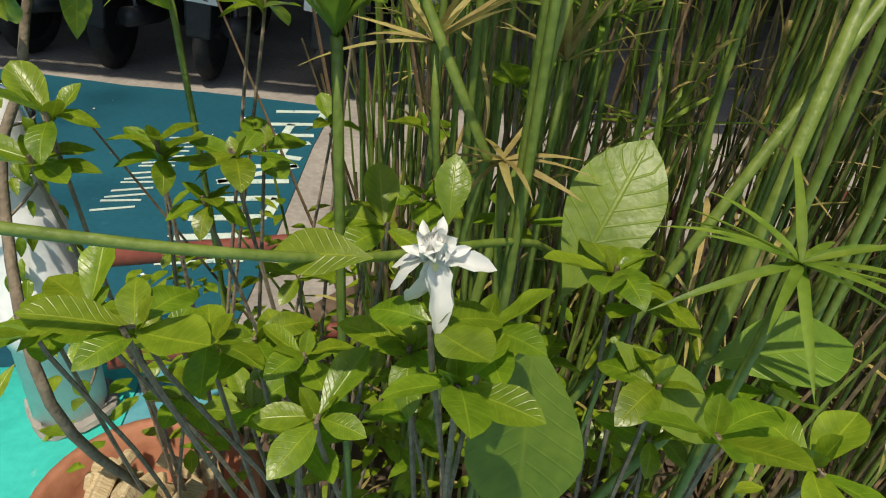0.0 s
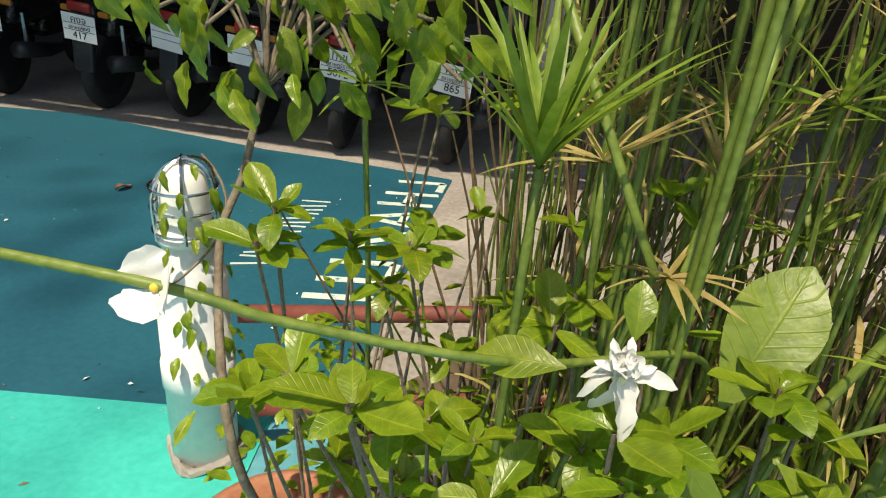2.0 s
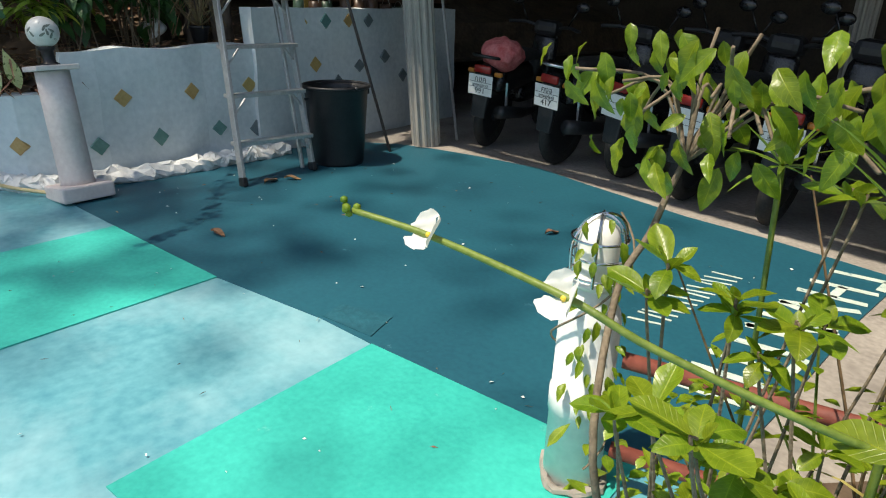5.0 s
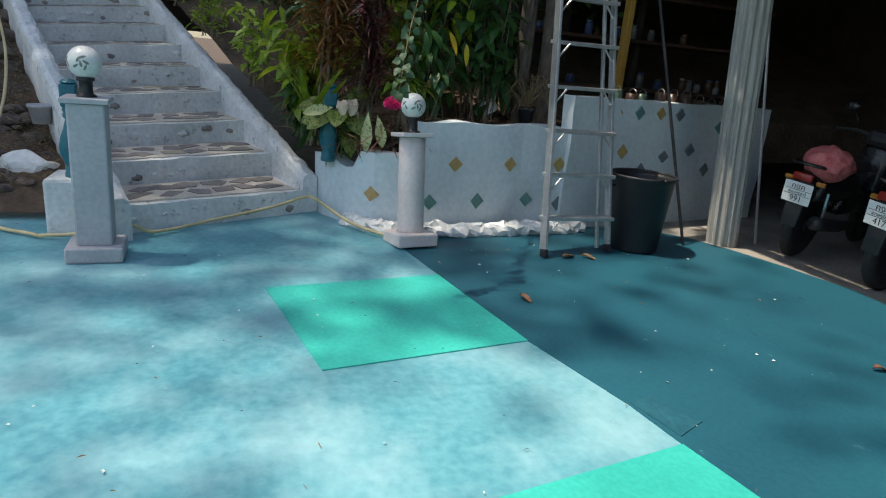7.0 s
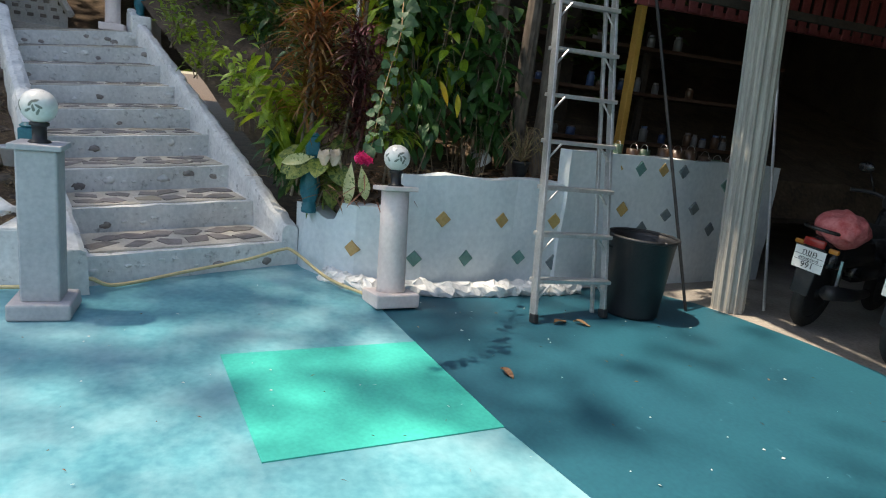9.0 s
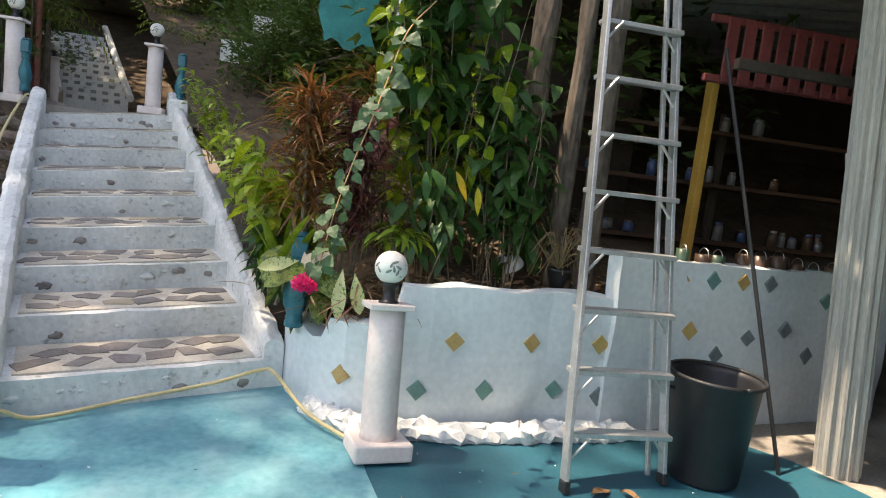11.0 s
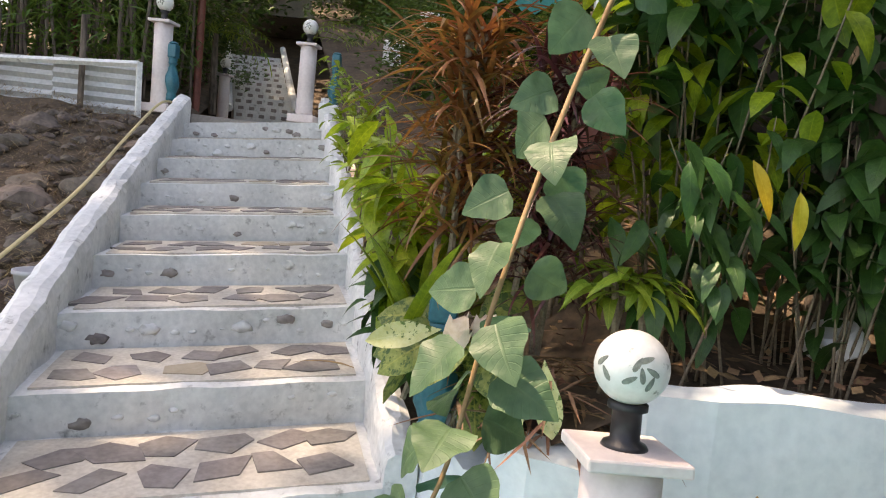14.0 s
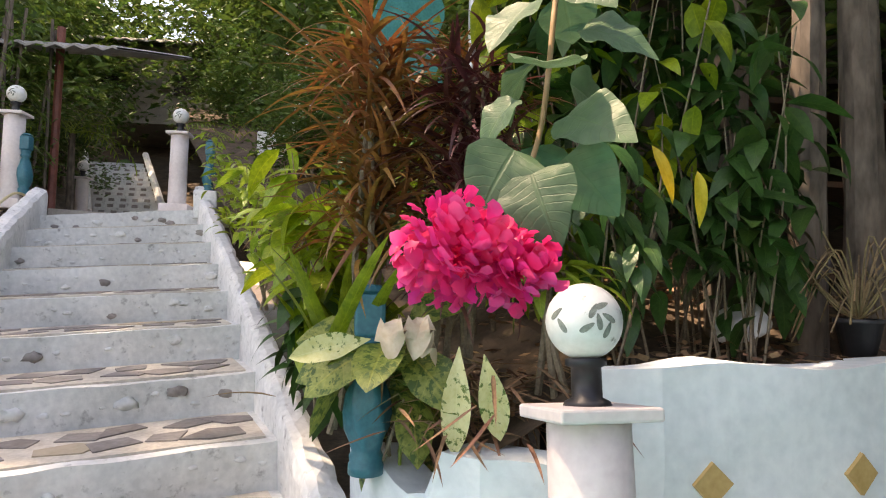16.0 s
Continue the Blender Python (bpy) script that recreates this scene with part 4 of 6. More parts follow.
for k in range(3):
    a = math.pi * k / 3
    bm = bmesh.new()
    tube(bm, smooth_line([(0.062 * math.cos(a), 0.062 * math.sin(a), 0.61), (0.06 * math.cos(a), 0.06 * math.sin(a), 0.745), (0, 0, 0.779), (-0.06 * math.cos(a), -0.06 * math.sin(a), 0.72), (-0.062 * math.cos(a), -0.062 * math.sin(a), 0.61)], 6), 0.0035, 6)
    part("cage_wire", bm, CHROME, bol)
for z in (0.625, 0.675, 0.72):
    bm = bmesh.new()
    tube(bm, [(0.062 * math.cos(t), 0.062 * math.sin(t), z) for t in [2 * math.pi * i / 28 for i in range(29)]], 0.0035, 6)
    part("cage_ring", bm, CHROME, bol)
bm = bmesh.new()
tube(bm, smooth_line([(-0.085, 0.0, 0.01), (0.0, -0.085, 0.01), (0.085, 0, 0.012), (0, 0.085, 0.01), (-0.085, 0, 0.01)], 6), 0.016, 8)
rough(bm, 0.012, 40)
part("mortar", bm, CONCRETE, bol, "rough mortar round the foot")
for z0, z1 in ((0.40, 0.36), (0.13, 0.10)):
    bm = bmesh.new()
    tube(bm, [(-0.53, 1.52, z0), (0.75, 2.05, z1), (2.2, 2.6, z1)], 0.021, 12)
    tagged(finish("rail_pipe", bm, RUSTRED, True), "red-brown painted iron pipe rail in the planting", "rail")
# lettering on the yard, worn and partly hidden: strokes only
YEL = material("pale_lettering_paint", (0.42, 0.52, 0.46), (0.58, 0.68, 0.6), 12, 0.6, 0.2, 60, spots=((0.02, 0.16, 0.22), 30, 0.58, 0.7))
bm = bmesh.new()
O, A = Vector((-0.44, 3.72, 0.008)), Vector((0.02, -1, 0)).normalized()
B = Vector((-1, -0.25, 0)).normalized()


def stroke(b, a0, b0, a1, b1, w=0.02):
    p, q = O + A * a0 + B * b0, O + A * a1 + B * b1
    d = (q - p).normalized()
    n = Vector((-d.y, d.x, 0)) * w
    vs = [b.verts.new(v) for v in (p - n, q - n, q + n, p + n)]
    ve = b.faces.new(vs)
    r = bmesh.ops.extrude_face_region(b, geom=[ve])
    bmesh.ops.translate(b, vec=(0, 0, -0.002), verts=[v for v in r["geom"] if isinstance(v, bmesh.types.BMVert)])


for k, (a0, b0, a1, b1) in enumerate(((0, 0.02, 0, 0.28), (0.0, 0.03, 0.14, 0.03), (0.2, 0.02, 0.2, 0.30), (0.36, 0.02, 0.36, 0.30), (0.2, 0.16, 0.36, 0.16), (0.46, 0.02, 0.56, 0.3), (0.66, 0.02, 0.56, 0.3), (0.50, 0.12, 0.62, 0.12), (0.74, 0.02, 0.74, 0.3), (0.74, 0.02, 0.9, 0.3), (0.9, 0.02, 0.9, 0.3), (1.06, 0.03, 1.06, 0.30), (1.22, 0.03, 1.22, 0.30), (1.06, 0.03, 1.22, 0.03), (1.36, 0.03, 1.36, 0.30), (1.36, 0.03, 1.52, 0.03), (1.52, 0.03, 1.52, 0.30))):
    stroke(bm, a0, b0, a1, b1)
tagged(finish("floor_lettering", bm, YEL), "worn pale lettering painted on the dark blue strip", "lettering")
bm = bmesh.new()
for k in range(14):
    a = 0.40 + 0.055 * k
    stroke(bm, a, 0.52, a + (0.025 if k % 3 else 0.0), 0.66, 0.007)
tagged(finish("floor_lettering", bm, YEL), "smaller worn line of pale painted lettering", "lettering")

# ---- hose ----
bm = bmesh.new()
tube(bm, smooth_line([(-4.22, 0.97, 0.03), (-4.5, 0.74, 0.06), (-4.86, 0.53, 0.15), (-4.90, 0.44, 0.15), (-4.78, 0.2, 0.10), (-4.60, -0.2, 0.05), (-4.34, -0.58, 0.03), (-4.24, -0.72, 0.10), (-4.24, -0.95, 0.05), (-4.28, -1.25, 0.02)], 8), 0.012, 8)
tagged(finish("garden_hose", bm, HOSE, True), "cream garden hose lying along the lowest step", "hose")
bm = bmesh.new()
tube(bm, smooth_line([(-4.28, -1.25, 0.02), (-4.6, -1.62, 0.06), (-5.2, -1.72, 0.42), (-5.9, -1.80, 0.70), (-6.8, -2.0, 1.02), (-7.8, -2.3, 1.40), (-8.6, -2.48, 1.74), (-9.3, -2.7, 1.80)], 8), 0.012, 8)
tagged(finish("garden_hose", bm, HOSE, True), "cream garden hose running up the earth bank", "hose")

# ---- fence and far buildings ----
fence = thing("zinc_fence", "corrugated zinc fence with a white top rail", "fence")
for k in range(4):
    y0 = -3.10 - k * 0.95
    b = bmesh.new()
    g = []
    for i in range(25):
        z = 1.55 + 0.62 * i / 24 - 0.03 * k
        off = 0.012 * math.sin(i * math.pi / 2.0)
        g.append([b.verts.new((-9.3 + off - 0.02 * (k % 2), y0, z)), b.verts.new((-9.3 + off - 0.02 * (k % 2), y0 - 0.97, z + 0.01)), b.verts.new((-9.306 + off - 0.02 * (k % 2), y0 - 0.97, z + 0.01)), b.verts.new((-9.306 + off - 0.02 * (k % 2), y0, z))])
    for p, q in zip(g, g[1:]):
        for j in range(4):
            b.faces.new((p[j], q[j], q[(j + 1) % 4], p[(j + 1) % 4]))
    part("panel", b, ZINC, fence)
for a, c in (((-9.2, -3.06, 2.15), (-9.2, -7.0, 1.96)), ((-9.2, -3.05, 1.5), (-9.2, -3.06, 2.17))):
    b = bmesh.new()
    tube(b, [a, c], 0.035, 4)
    part("rail", b, WHITE, fence)
for y in (-3.7, -4.65, -5.6):
    b = bmesh.new()
    tube(b, [(-9.22, y, 1.5), (-9.24, y, 2.6)], 0.03, 8)
    part("post", b, BARK, fence)


def gabled(name, x, y, w, d, h, z, label, wallm):
    th = thing(name, label, "house", pose(x, y, z))
    b = bmesh.new()
    box(b, (0, 0, h / 2), (d, w, h))
    part("wall", b, wallm, th)
    for s in (1, -1):
        b = bmesh.new()
        g = []
        for i in range(61):
            yy = -w * 0.62 + w * 1.24 * i / 60
            dz = 0.025 * math.sin(i * 1.57)
            g.append([b.verts.new((s * d * 0.75, yy, h - 0.15 + dz)), b.verts.new((0, yy, h + 0.7 + dz)), b.verts.new((0, yy, h + 0.73 + dz)), b.verts.new((s * d * 0.75, yy, h - 0.12 + dz))])
        for p, q in zip(g, g[1:]):
            for j in range(4):
                b.faces.new((p[j], q[j], q[(j + 1) % 4], p[(j + 1) % 4]))
        part("roof", b, ROOFM, th, "weathered corrugated roof")
    for k in (-1, 1):
        b = bmesh.new()
        box(b, (d / 2 + 0.01, k * w * 0.25, h * 0.55), (0.04, w * 0.22, h * 0.35), 0.005)
        part("window", b, DARKIN, th, "dark window opening")
    return th


gabled("house", -21.0, -5.2, 4.0, 3.0, 2.0, 5.0, "weathered hillside house under a corrugated roof", CONCRETE)
gabled("house", -18.2, -0.9, 1.6, 2.2, 1.8, 3.4, "pale hillside house partly hidden by palms", CONCRETE)
# red-brown posts of a shelter by the landing
shelter = thing("shelter", "open shelter with rusty posts and a tin roof", "shelter")
for x, y in ((-11.2, -3.42), (-11.2, -5.2), (-13.0, -4.3)):
    b = bmesh.new()
    tube(b, [(x, y, 1.6), (x, y, 4.2)], 0.05, 8)
    part("post", b, RUSTRED, shelter)
b = bmesh.new()
g = []
for i in range(61):
    yy = -2.5 - 3.2 * i / 60
    dz = 0.022 * math.sin(i * 1.57)
    g.append([b.verts.new((-10.6, yy, 3.75 + dz)), b.verts.new((-13.6, yy, 4.7 + dz)), b.verts.new((-13.6, yy, 4.73 + dz)), b.verts.new((-10.6, yy, 3.78 + dz))])
for p, q in zip(g, g[1:]):
    for j in range(4):
        b.faces.new((p[j], q[j], q[(j + 1) % 4], p[(j + 1) % 4]))
part("roof", b, ROOFM, shelter, "rusty corrugated roof")
bm = bmesh.new()
box(bm, (-11.75, -0.62, 2.45), (0.3, 0.85, 1.3), 0.02)
box(bm, (-11.95, -0.35, 3.3), (0.3, 0.5, 0.5), 0.02)
rough(bm, 0.03, 3)
tagged(finish("wall_terrace", bm, WHITE), "white terrace wall above the planting", "wall", kind="structure")

# ---- stones, litter on the bank and yard ----
ROCK = material("brown_field_stone", (0.05, 0.04, 0.034), (0.15, 0.12, 0.10), 6, 0.9, 0.6, 30, vary=0.3)
rnd = random.Random(11)


def bank_z(x, y):
    k = (x - LA.x) / (LB.x - LA.x)
    y0 = LA.y + (LB.y - LA.y) * k - 0.10
    j = 40 * max(0, (y0 - y) / 9.0) ** (1 / 1.4)
    ztop = min(1.64, max(0.0, 0.10 + (-(x + 4.75)) * 0.36)) + max(0, -(x + 9.5)) * 0.2
    return ztop * (0.95 + 0.12 * min(1, j / 12)) - 0.05


for i in range(240):
    x = rnd.uniform(-9.0, -5.0)
    k = (x - LA.x) / (LB.x - LA.x)
    y = LA.y + (LB.y - LA.y) * k - 0.25 - abs(rnd.gauss(0, 0.7))
    r = rnd.uniform(0.02, 0.07) if i > 14 else rnd.uniform(0.09, 0.17)
    b = bmesh.new()
    bmesh.ops.create_icosphere(b, subdivisions=2, radius=r)
    sd = Vector((i * 3.1, i, 0))
    for v in b.verts:
        v.co = Vector((v.co.x, v.co.y * 1.3, v.co.z * 0.7)) + noise.noise_vector(v.co * (2.0 / r) * 0.6 + sd) * r * 0.4
    ob = tagged(finish("stone", b, ROCK), "brown field stone lying on the earth bank", "stone", "stones on the bank")
    ob.location = (x, y, bank_z(x, y) + r * 0.2)
STRAW = material("dead_grass", (0.17, 0.115, 0.06), (0.33, 0.24, 0.13), 30, 0.9, 0.1, vary=0.3)
bm = bmesh.new()
for i in range(11000):
    x = rnd.uniform(-9.2, -5.0)
    k = (x - LA.x) / (LB.x - LA.x)
    y = LA.y + (LB.y - LA.y) * k - 0.2 - abs(rnd.gauss(0, 1.3))
    z = bank_z(x, y) + 0.02 + rnd.uniform(0, 0.06)
    a, l, w = rnd.uniform(0, 6.28), rnd.uniform(0.03, 0.12), 0.0025
    d = Vector((math.cos(a), math.sin(a), rnd.uniform(-.2, .5))) * l
    n = Vector((-math.sin(a), math.cos(a), 0)) * w
    p = Vector((x, y, z))
    bm.faces.new([bm.verts.new(v) for v in (p - n, p + d * 0.6 - n, p + d, p + d * 0.6 + n, p + n)])
tagged(finish("dead_grass", bm, STRAW), "dry straw and dead grass over the earth bank", "grass", kind="stuff")
DEADLEAF = material("dead_leaf", (0.16, 0.08, 0.04), (0.34, 0.20, 0.11), 20, 0.8, 0.3, 60, vary=0.35)
bm = bmesh.new()
for i in range(1500):
    x, y = rnd.uniform(-7.5, -4.72), rnd.uniform(0.9, 3.0)
    k = (x - RA.x) / (RB.x - RA.x)
    if x < -5.1 and y < RA.y + (RB.y - RA.y) * k + 0.2:
        continue
    z = min(hill(x, y), 0.76) if x > -5.0 else hill(x, y)
    a, l = rnd.uniform(0, 6.28), rnd.uniform(0.03, 0.09)
    d = Vector((math.cos(a), math.sin(a), rnd.uniform(-.3, .4))) * l
    n = Vector((-math.sin(a), math.cos(a), rnd.uniform(-.4, .4))) * l * 0.25
    p = Vector((x, y, z + 0.05 + rnd.uniform(0, 0.03)))
    bm.faces.new([bm.verts.new(v) for v in (p, p + d * 0.5 - n, p + d, p + d * 0.5 + n)])
tagged(finish("leaf_litter", bm, DEADLEAF), "brown dead leaves littering the planter", "leaf litter", kind="stuff")
# specks and small leaves on the yard
SPECK = material("pale_speck", (0.55, 0.6, 0.58), (0.75, 0.78, 0.75), 20, 0.8, 0.1)
for mat, n, nm, lab in ((SPECK, 110, "paint_flakes", "pale flakes and petals scattered on the yard"), (DEADLEAF, 90, "twig_litter", "small twigs and leaf scraps on the yard")):
    bm = bmesh.new()
    for i in range(n):
        x, y = rnd.uniform(-4.6, -0.6), rnd.uniform(-1.5, 3.6)
        a, l = rnd.uniform(0, 6.28), rnd.uniform(0.003, 0.012) * (1.6 if mat is DEADLEAF else 1)
        d = Vector((math.cos(a), math.sin(a), 0)) * l
        nn = Vector((-math.sin(a), math.cos(a), 0)) * l * (0.5 if mat is SPECK else 0.12)
        p = Vector((x, y, 0.0095))
        bm.faces.new([bm.verts.new(v) for v in (p - d, p - nn, p + d, p + nn + Vector((0, 0, 0.004)))])
    tagged(finish(nm, bm, mat), lab, "litter", kind="stuff")
for x, y, a, s in ((-2.99, 1.50, 0.3, 0.055), (-1.9, 2.95, 1.4, 0.05), (-5.0, 0.66, 0.5, 0.07), (-3.75, 2.2, 2.0, 0.07), (-3.72, 2.35, 0.8, 0.06)):
    b = bmesh.new()
    v = []
    for i in range(7):
        t = i / 6
        w = 0.42 * math.sin(math.pi * t) ** 0.8
        v.append([b.verts.new(((t - 0.5) * 2 * s, sgn * w * s, 0.012 + 0.012 * abs(sgn) + 0.01 * math.sin(t * 5))) for sgn in (-1, 0, 1)])
    for p, q in zip(v, v[1:]):
        for j in range(2):
            b.faces.new((p[j], p[j + 1], q[j + 1], q[j]))
    ob = tagged(finish("fallen_leaf", b, DEADLEAF), "curled brown fallen leaf on the painted yard", "leaf", "fallen leaves")
    ob.matrix_basis = Matrix.Translation((x, y, 0.0)) @ Matrix.Rotation(a, 4, "Z")


# ---- plants ----
def green(name, dark, light, trans=0.35, veins=0.0, rough_=0.42, spots=None, vary=0.22):
    return material(name, dark, light, 14, rough_, 0.25, 70, vary=vary, trans=trans, veins=veins, spots=spots)


G_GARD = green("gardenia_leaf", (0.10, 0.175, 0.008), (0.28, 0.38, 0.030), 0.4, 0.25, 0.33)
G_DEEP = green("deep_green_leaf", (0.015, 0.06, 0.012), (0.04, 0.115, 0.025), 0.25, 0.2, 0.4)
G_BOUG = green("vine_leaf", (0.045, 0.10, 0.045), (0.11, 0.19, 0.085), 0.25, 0.05, 0.5)
G_LIME = green("lime_leaf", (0.15, 0.27, 0.02), (0.30, 0.42, 0.06), 0.45, 0.4, 0.4)
G_BIG = green("broad_leaf", (0.12, 0.21, 0.02), (0.22, 0.32, 0.035), 0.4, 0.12, 0.4)
G_CYP = green("sedge_leaf", (0.11, 0.19, 0.015), (0.25, 0.35, 0.045), 0.35, 0.0, 0.45)
G_DRY = green("dry_sedge", (0.25, 0.19, 0.05), (0.45, 0.37, 0.13), 0.3, 0.0, 0.7)
G_BROWNSTEM = green("dry_stem", (0.08, 0.055, 0.025), (0.24, 0.17, 0.085), 0.0, 0.0, 0.8, vary=0.35)
G_CORD = green("bronze_strap_leaf", (0.16, 0.06, 0.02), (0.40, 0.18, 0.05), 0.3, 0.0, 0.45, vary=0.35)
G_CORDRED = green("dark_red_strap_leaf", (0.05, 0.014, 0.014), (0.14, 0.035, 0.03), 0.25, 0.0, 0.4, vary=0.35)
G_SPOT = green("spotted_leaf", (0.10, 0.16, 0.02), (0.32, 0.36, 0.09), 0.3, 0.25, 0.45, spots=((0.05, 0.11, 0.02), 38, 0.50, 0.56))
G_PALE = green("pale_spotted_leaf", (0.66, 0.64, 0.26), (0.82, 0.80, 0.45), 0.35, 0.2, 0.5, spots=((0.12, 0.2, 0.04), 40, 0.56, 0.6))
G_TREE = green("tree_leaf", (0.05, 0.11, 0.015), (0.12, 0.21, 0.035), 0.35, 0.0, 0.45)
G_FAR = green("hill_leaf", (0.03, 0.075, 0.012), (0.10, 0.17, 0.035), 0.3, 0.0, 0.5, vary=0.4)
PETAL = green("white_petal", (0.78, 0.78, 0.74), (0.85, 0.85, 0.80), 0.25, 0.0, 0.5, vary=0.05)
BRACT = green("pink_bract", (0.80, 0.018, 0.19), (0.92, 0.07, 0.27), 0.4, 0.0, 0.5, vary=0.2)

OBOV = lambda t: max(0.03, math.sin(math.pi * min(1, t ** 1.35)) ** 0.75)
LANCE = lambda t: max(0.02, math.sin(math.pi * t ** 0.8) ** 0.9)
HEART = lambda t: max(0.02, math.sin(math.pi * min(1.0, 0.03 + 0.97 * t) ** 0.58) ** 0.85)
BLUNT = lambda t: max(0.05, min(1, t * 4 + 0.4) * (1 - t ** 7) ** 0.5)
STRAP = lambda t: max(0.03, min(1, t * 7 + 0.35) * (1 - t ** 2.2) ** 0.8)


def add_leaf(b, m, L, W, shape, bend=0.5, fold=0.25, n=8, cols=2, wave=0.0, seed=0.0):
    """A leaf from the origin along +y of m, face up +z, bent down along its length and folded along its midrib. UV: across, along."""
    uvl = b.loops.layers.uv.verify()
    rows, ang, p = [], 0.0, Vector((0, 0, 0))
    for i in range(n + 1):
        t = i / n
        w = W / 2 * shape(t)
        up = Vector((0, -math.sin(-ang), math.cos(ang)))
        row = []
        for j in range(cols + 1):
            u = 2 * j / cols - 1
            z = fold * abs(u) * w + wave * math.sin(t * 15 + u * 2 + seed) * abs(u) * w
            row.append((b.verts.new(m @ (p + Vector((u * w, 0, 0)) + up * z)), j / cols, t))
        rows.append(row)
        ang -= bend / n
        p = p + Vector((0, math.cos(ang), math.sin(ang))) * (L / n)
    for r, s in zip(rows, rows[1:]):
        for j in range(cols):
            q = (r[j], r[j + 1], s[j + 1], s[j])
            f = b.faces.new([k[0] for k in q])
            f.smooth = True
            for lp, k in zip(f.loops, q):
                lp[uvl].uv = (k[1], k[2])


def aim(p, d, up=(0, 0, 1), roll=0.0):
    """A pose at p whose y runs along d and whose z keeps towards up."""
    d = Vector(d).normalized()
    z = Vector(up) - d * Vector(up).dot(d)
    if z.length < 1e-3:
        z = Vector((1, 0, 0)) - d * d.x
    z.normalize()
    x = d.cross(z)
    m = Matrix((x, d, z)).transposed().to_4x4()
    return Matrix.Translation(p) @ m @ Matrix.Rotation(roll, 4, "Y")


def leaf_mesh(name, mat, L, W, shape, **kw):
    b = bmesh.new()
    add_leaf(b, Matrix.Identity(4), L, W, shape, **kw)
    me = bpy.data.meshes.new(name)
    b.to_mesh(me)
    b.free()
    me.materials.append(mat)
    return me


def leaf_ob(me, parent, m, s=1.0):
    ob = new("leaf", me)
    ob.parent = parent
    ob.matrix_basis = m @ Matrix.Diagonal((s, s, s, 1))
    return ob


# gardenia shrub: whorls of leaves at the twig ends
rnd = random.Random(21)
GL = [leaf_mesh("leaf", G_GARD, 0.060, 0.030, OBOV, bend=b_, fold=f_, n=10, cols=4, wave=w_) for b_, f_, w_ in ((0.5, 0.25, 0.06), (0.9, 0.35, 0.1), (0.2, 0.2, 0.05), (-0.2, 0.4, 0.08))]
shrub = thing("gardenia_shrub", "sunlit gardenia shrub with glossy light green leaves", "shrub")
WHORLS_A = [(-0.162, 0.951, 0.928), (-0.102, 1.02, 0.867), (-0.033, 1.04, 0.868), (-0.078, 1.258, 0.981), (0.015, 1.311, 0.816), (0.157, 1.26, 0.84), (0.263, 1.172, 0.934),
            (-0.006, 0.749, 0.867), (0.036, 0.859, 0.779), (0.081, 0.84, 0.78), (0.106, 0.78, 0.772), (0.187, 0.757, 0.885), (0.335, 0.877, 0.867), (0.205, 0.735, 0.858), (0.09, 1.193, 0.735)]
WHORLS_B = [(-0.175, 0.939, 0.889), (-0.056, 1.015, 0.826), (-0.103, 0.856, 0.799), (-0.163, 0.891, 0.742), (0.37, 0.72, 0.846), (0.359, 0.876, 0.838), (0.055, 0.878, 0.734), (0.077, 0.828, 0.705),
            (-0.015, 0.795, 0.818), (0.172, 0.794, 0.835), (0.224, 0.798, 0.854), (0.36, 0.797, 0.818), (0.445, 0.729, 0.818), (0.267, 0.981, 0.852), (0.137, 0.919, 0.866)]
WHORLS_C = [(0.002, 0.841, 0.789), (-0.057, 1.246, 0.98), (0.054, 1.274, 1.003), (-0.135, 0.837, 0.783), (-0.036, 1.145, 0.833), (0.091, 1.156, 0.748), (-0.101, 1.016, 0.885), (0.167, 1.071, 0.823),
            (0.30, 0.93, 0.72), (0.40, 0.86, 0.70), (0.18, 0.90, 0.66), (0.0, 0.93, 0.62), (-0.1, 0.98, 0.58), (0.48, 0.85, 0.78), (0.12, 1.0, 0.62), (0.28, 0.80, 0.66), (0.45, 0.95, 0.62), (-0.18, 1.05, 0.62), (0.02, 1.08, 0.70)]
roots = [Vector((0.05, 1.02, 0.0)), Vector((0.25, 1.0, 0.0)), Vector((-0.15, 1.08, 0.0)), Vector((0.42, 0.95, 0.0))]
bm = bmesh.new()
for w in WHORLS_A + WHORLS_B + WHORLS_C:
    p = Vector(w)
    r0 = min(roots, key=lambda r: (r - p).xy.length)
    mid = r0.lerp(p, 0.55) + Vector((rnd.uniform(-.03, .03), rnd.uniform(0, .05), -0.02))
    tube(bm, smooth_line([r0, mid, p - Vector((0, 0, 0.03)), p], 3), [0.0036 - 0.002 * k / 9 for k in range(10)], 5)
    ph = rnd.uniform(0, 6.28)
    n = rnd.choice((6, 7, 8))
    for k in range(n):
        a = ph + k * 2.4
        inner = k >= n - 2
        el = rnd.uniform(0.8, 1.2) if inner else rnd.uniform(-0.15, 0.6)
        d = Vector((math.cos(a) * math.cos(el), math.sin(a) * math.cos(el), math.sin(el)))
        leaf_ob(rnd.choice(GL), shrub, aim(p - Vector((0, 0, 0.012 * k / n)), d, roll=rnd.uniform(-.4, .4)), rnd.uniform(0.45, 0.65) if inner else rnd.uniform(0.7, 1.15))
part("branch", bm, STEM, shrub, "thin brown twigs")
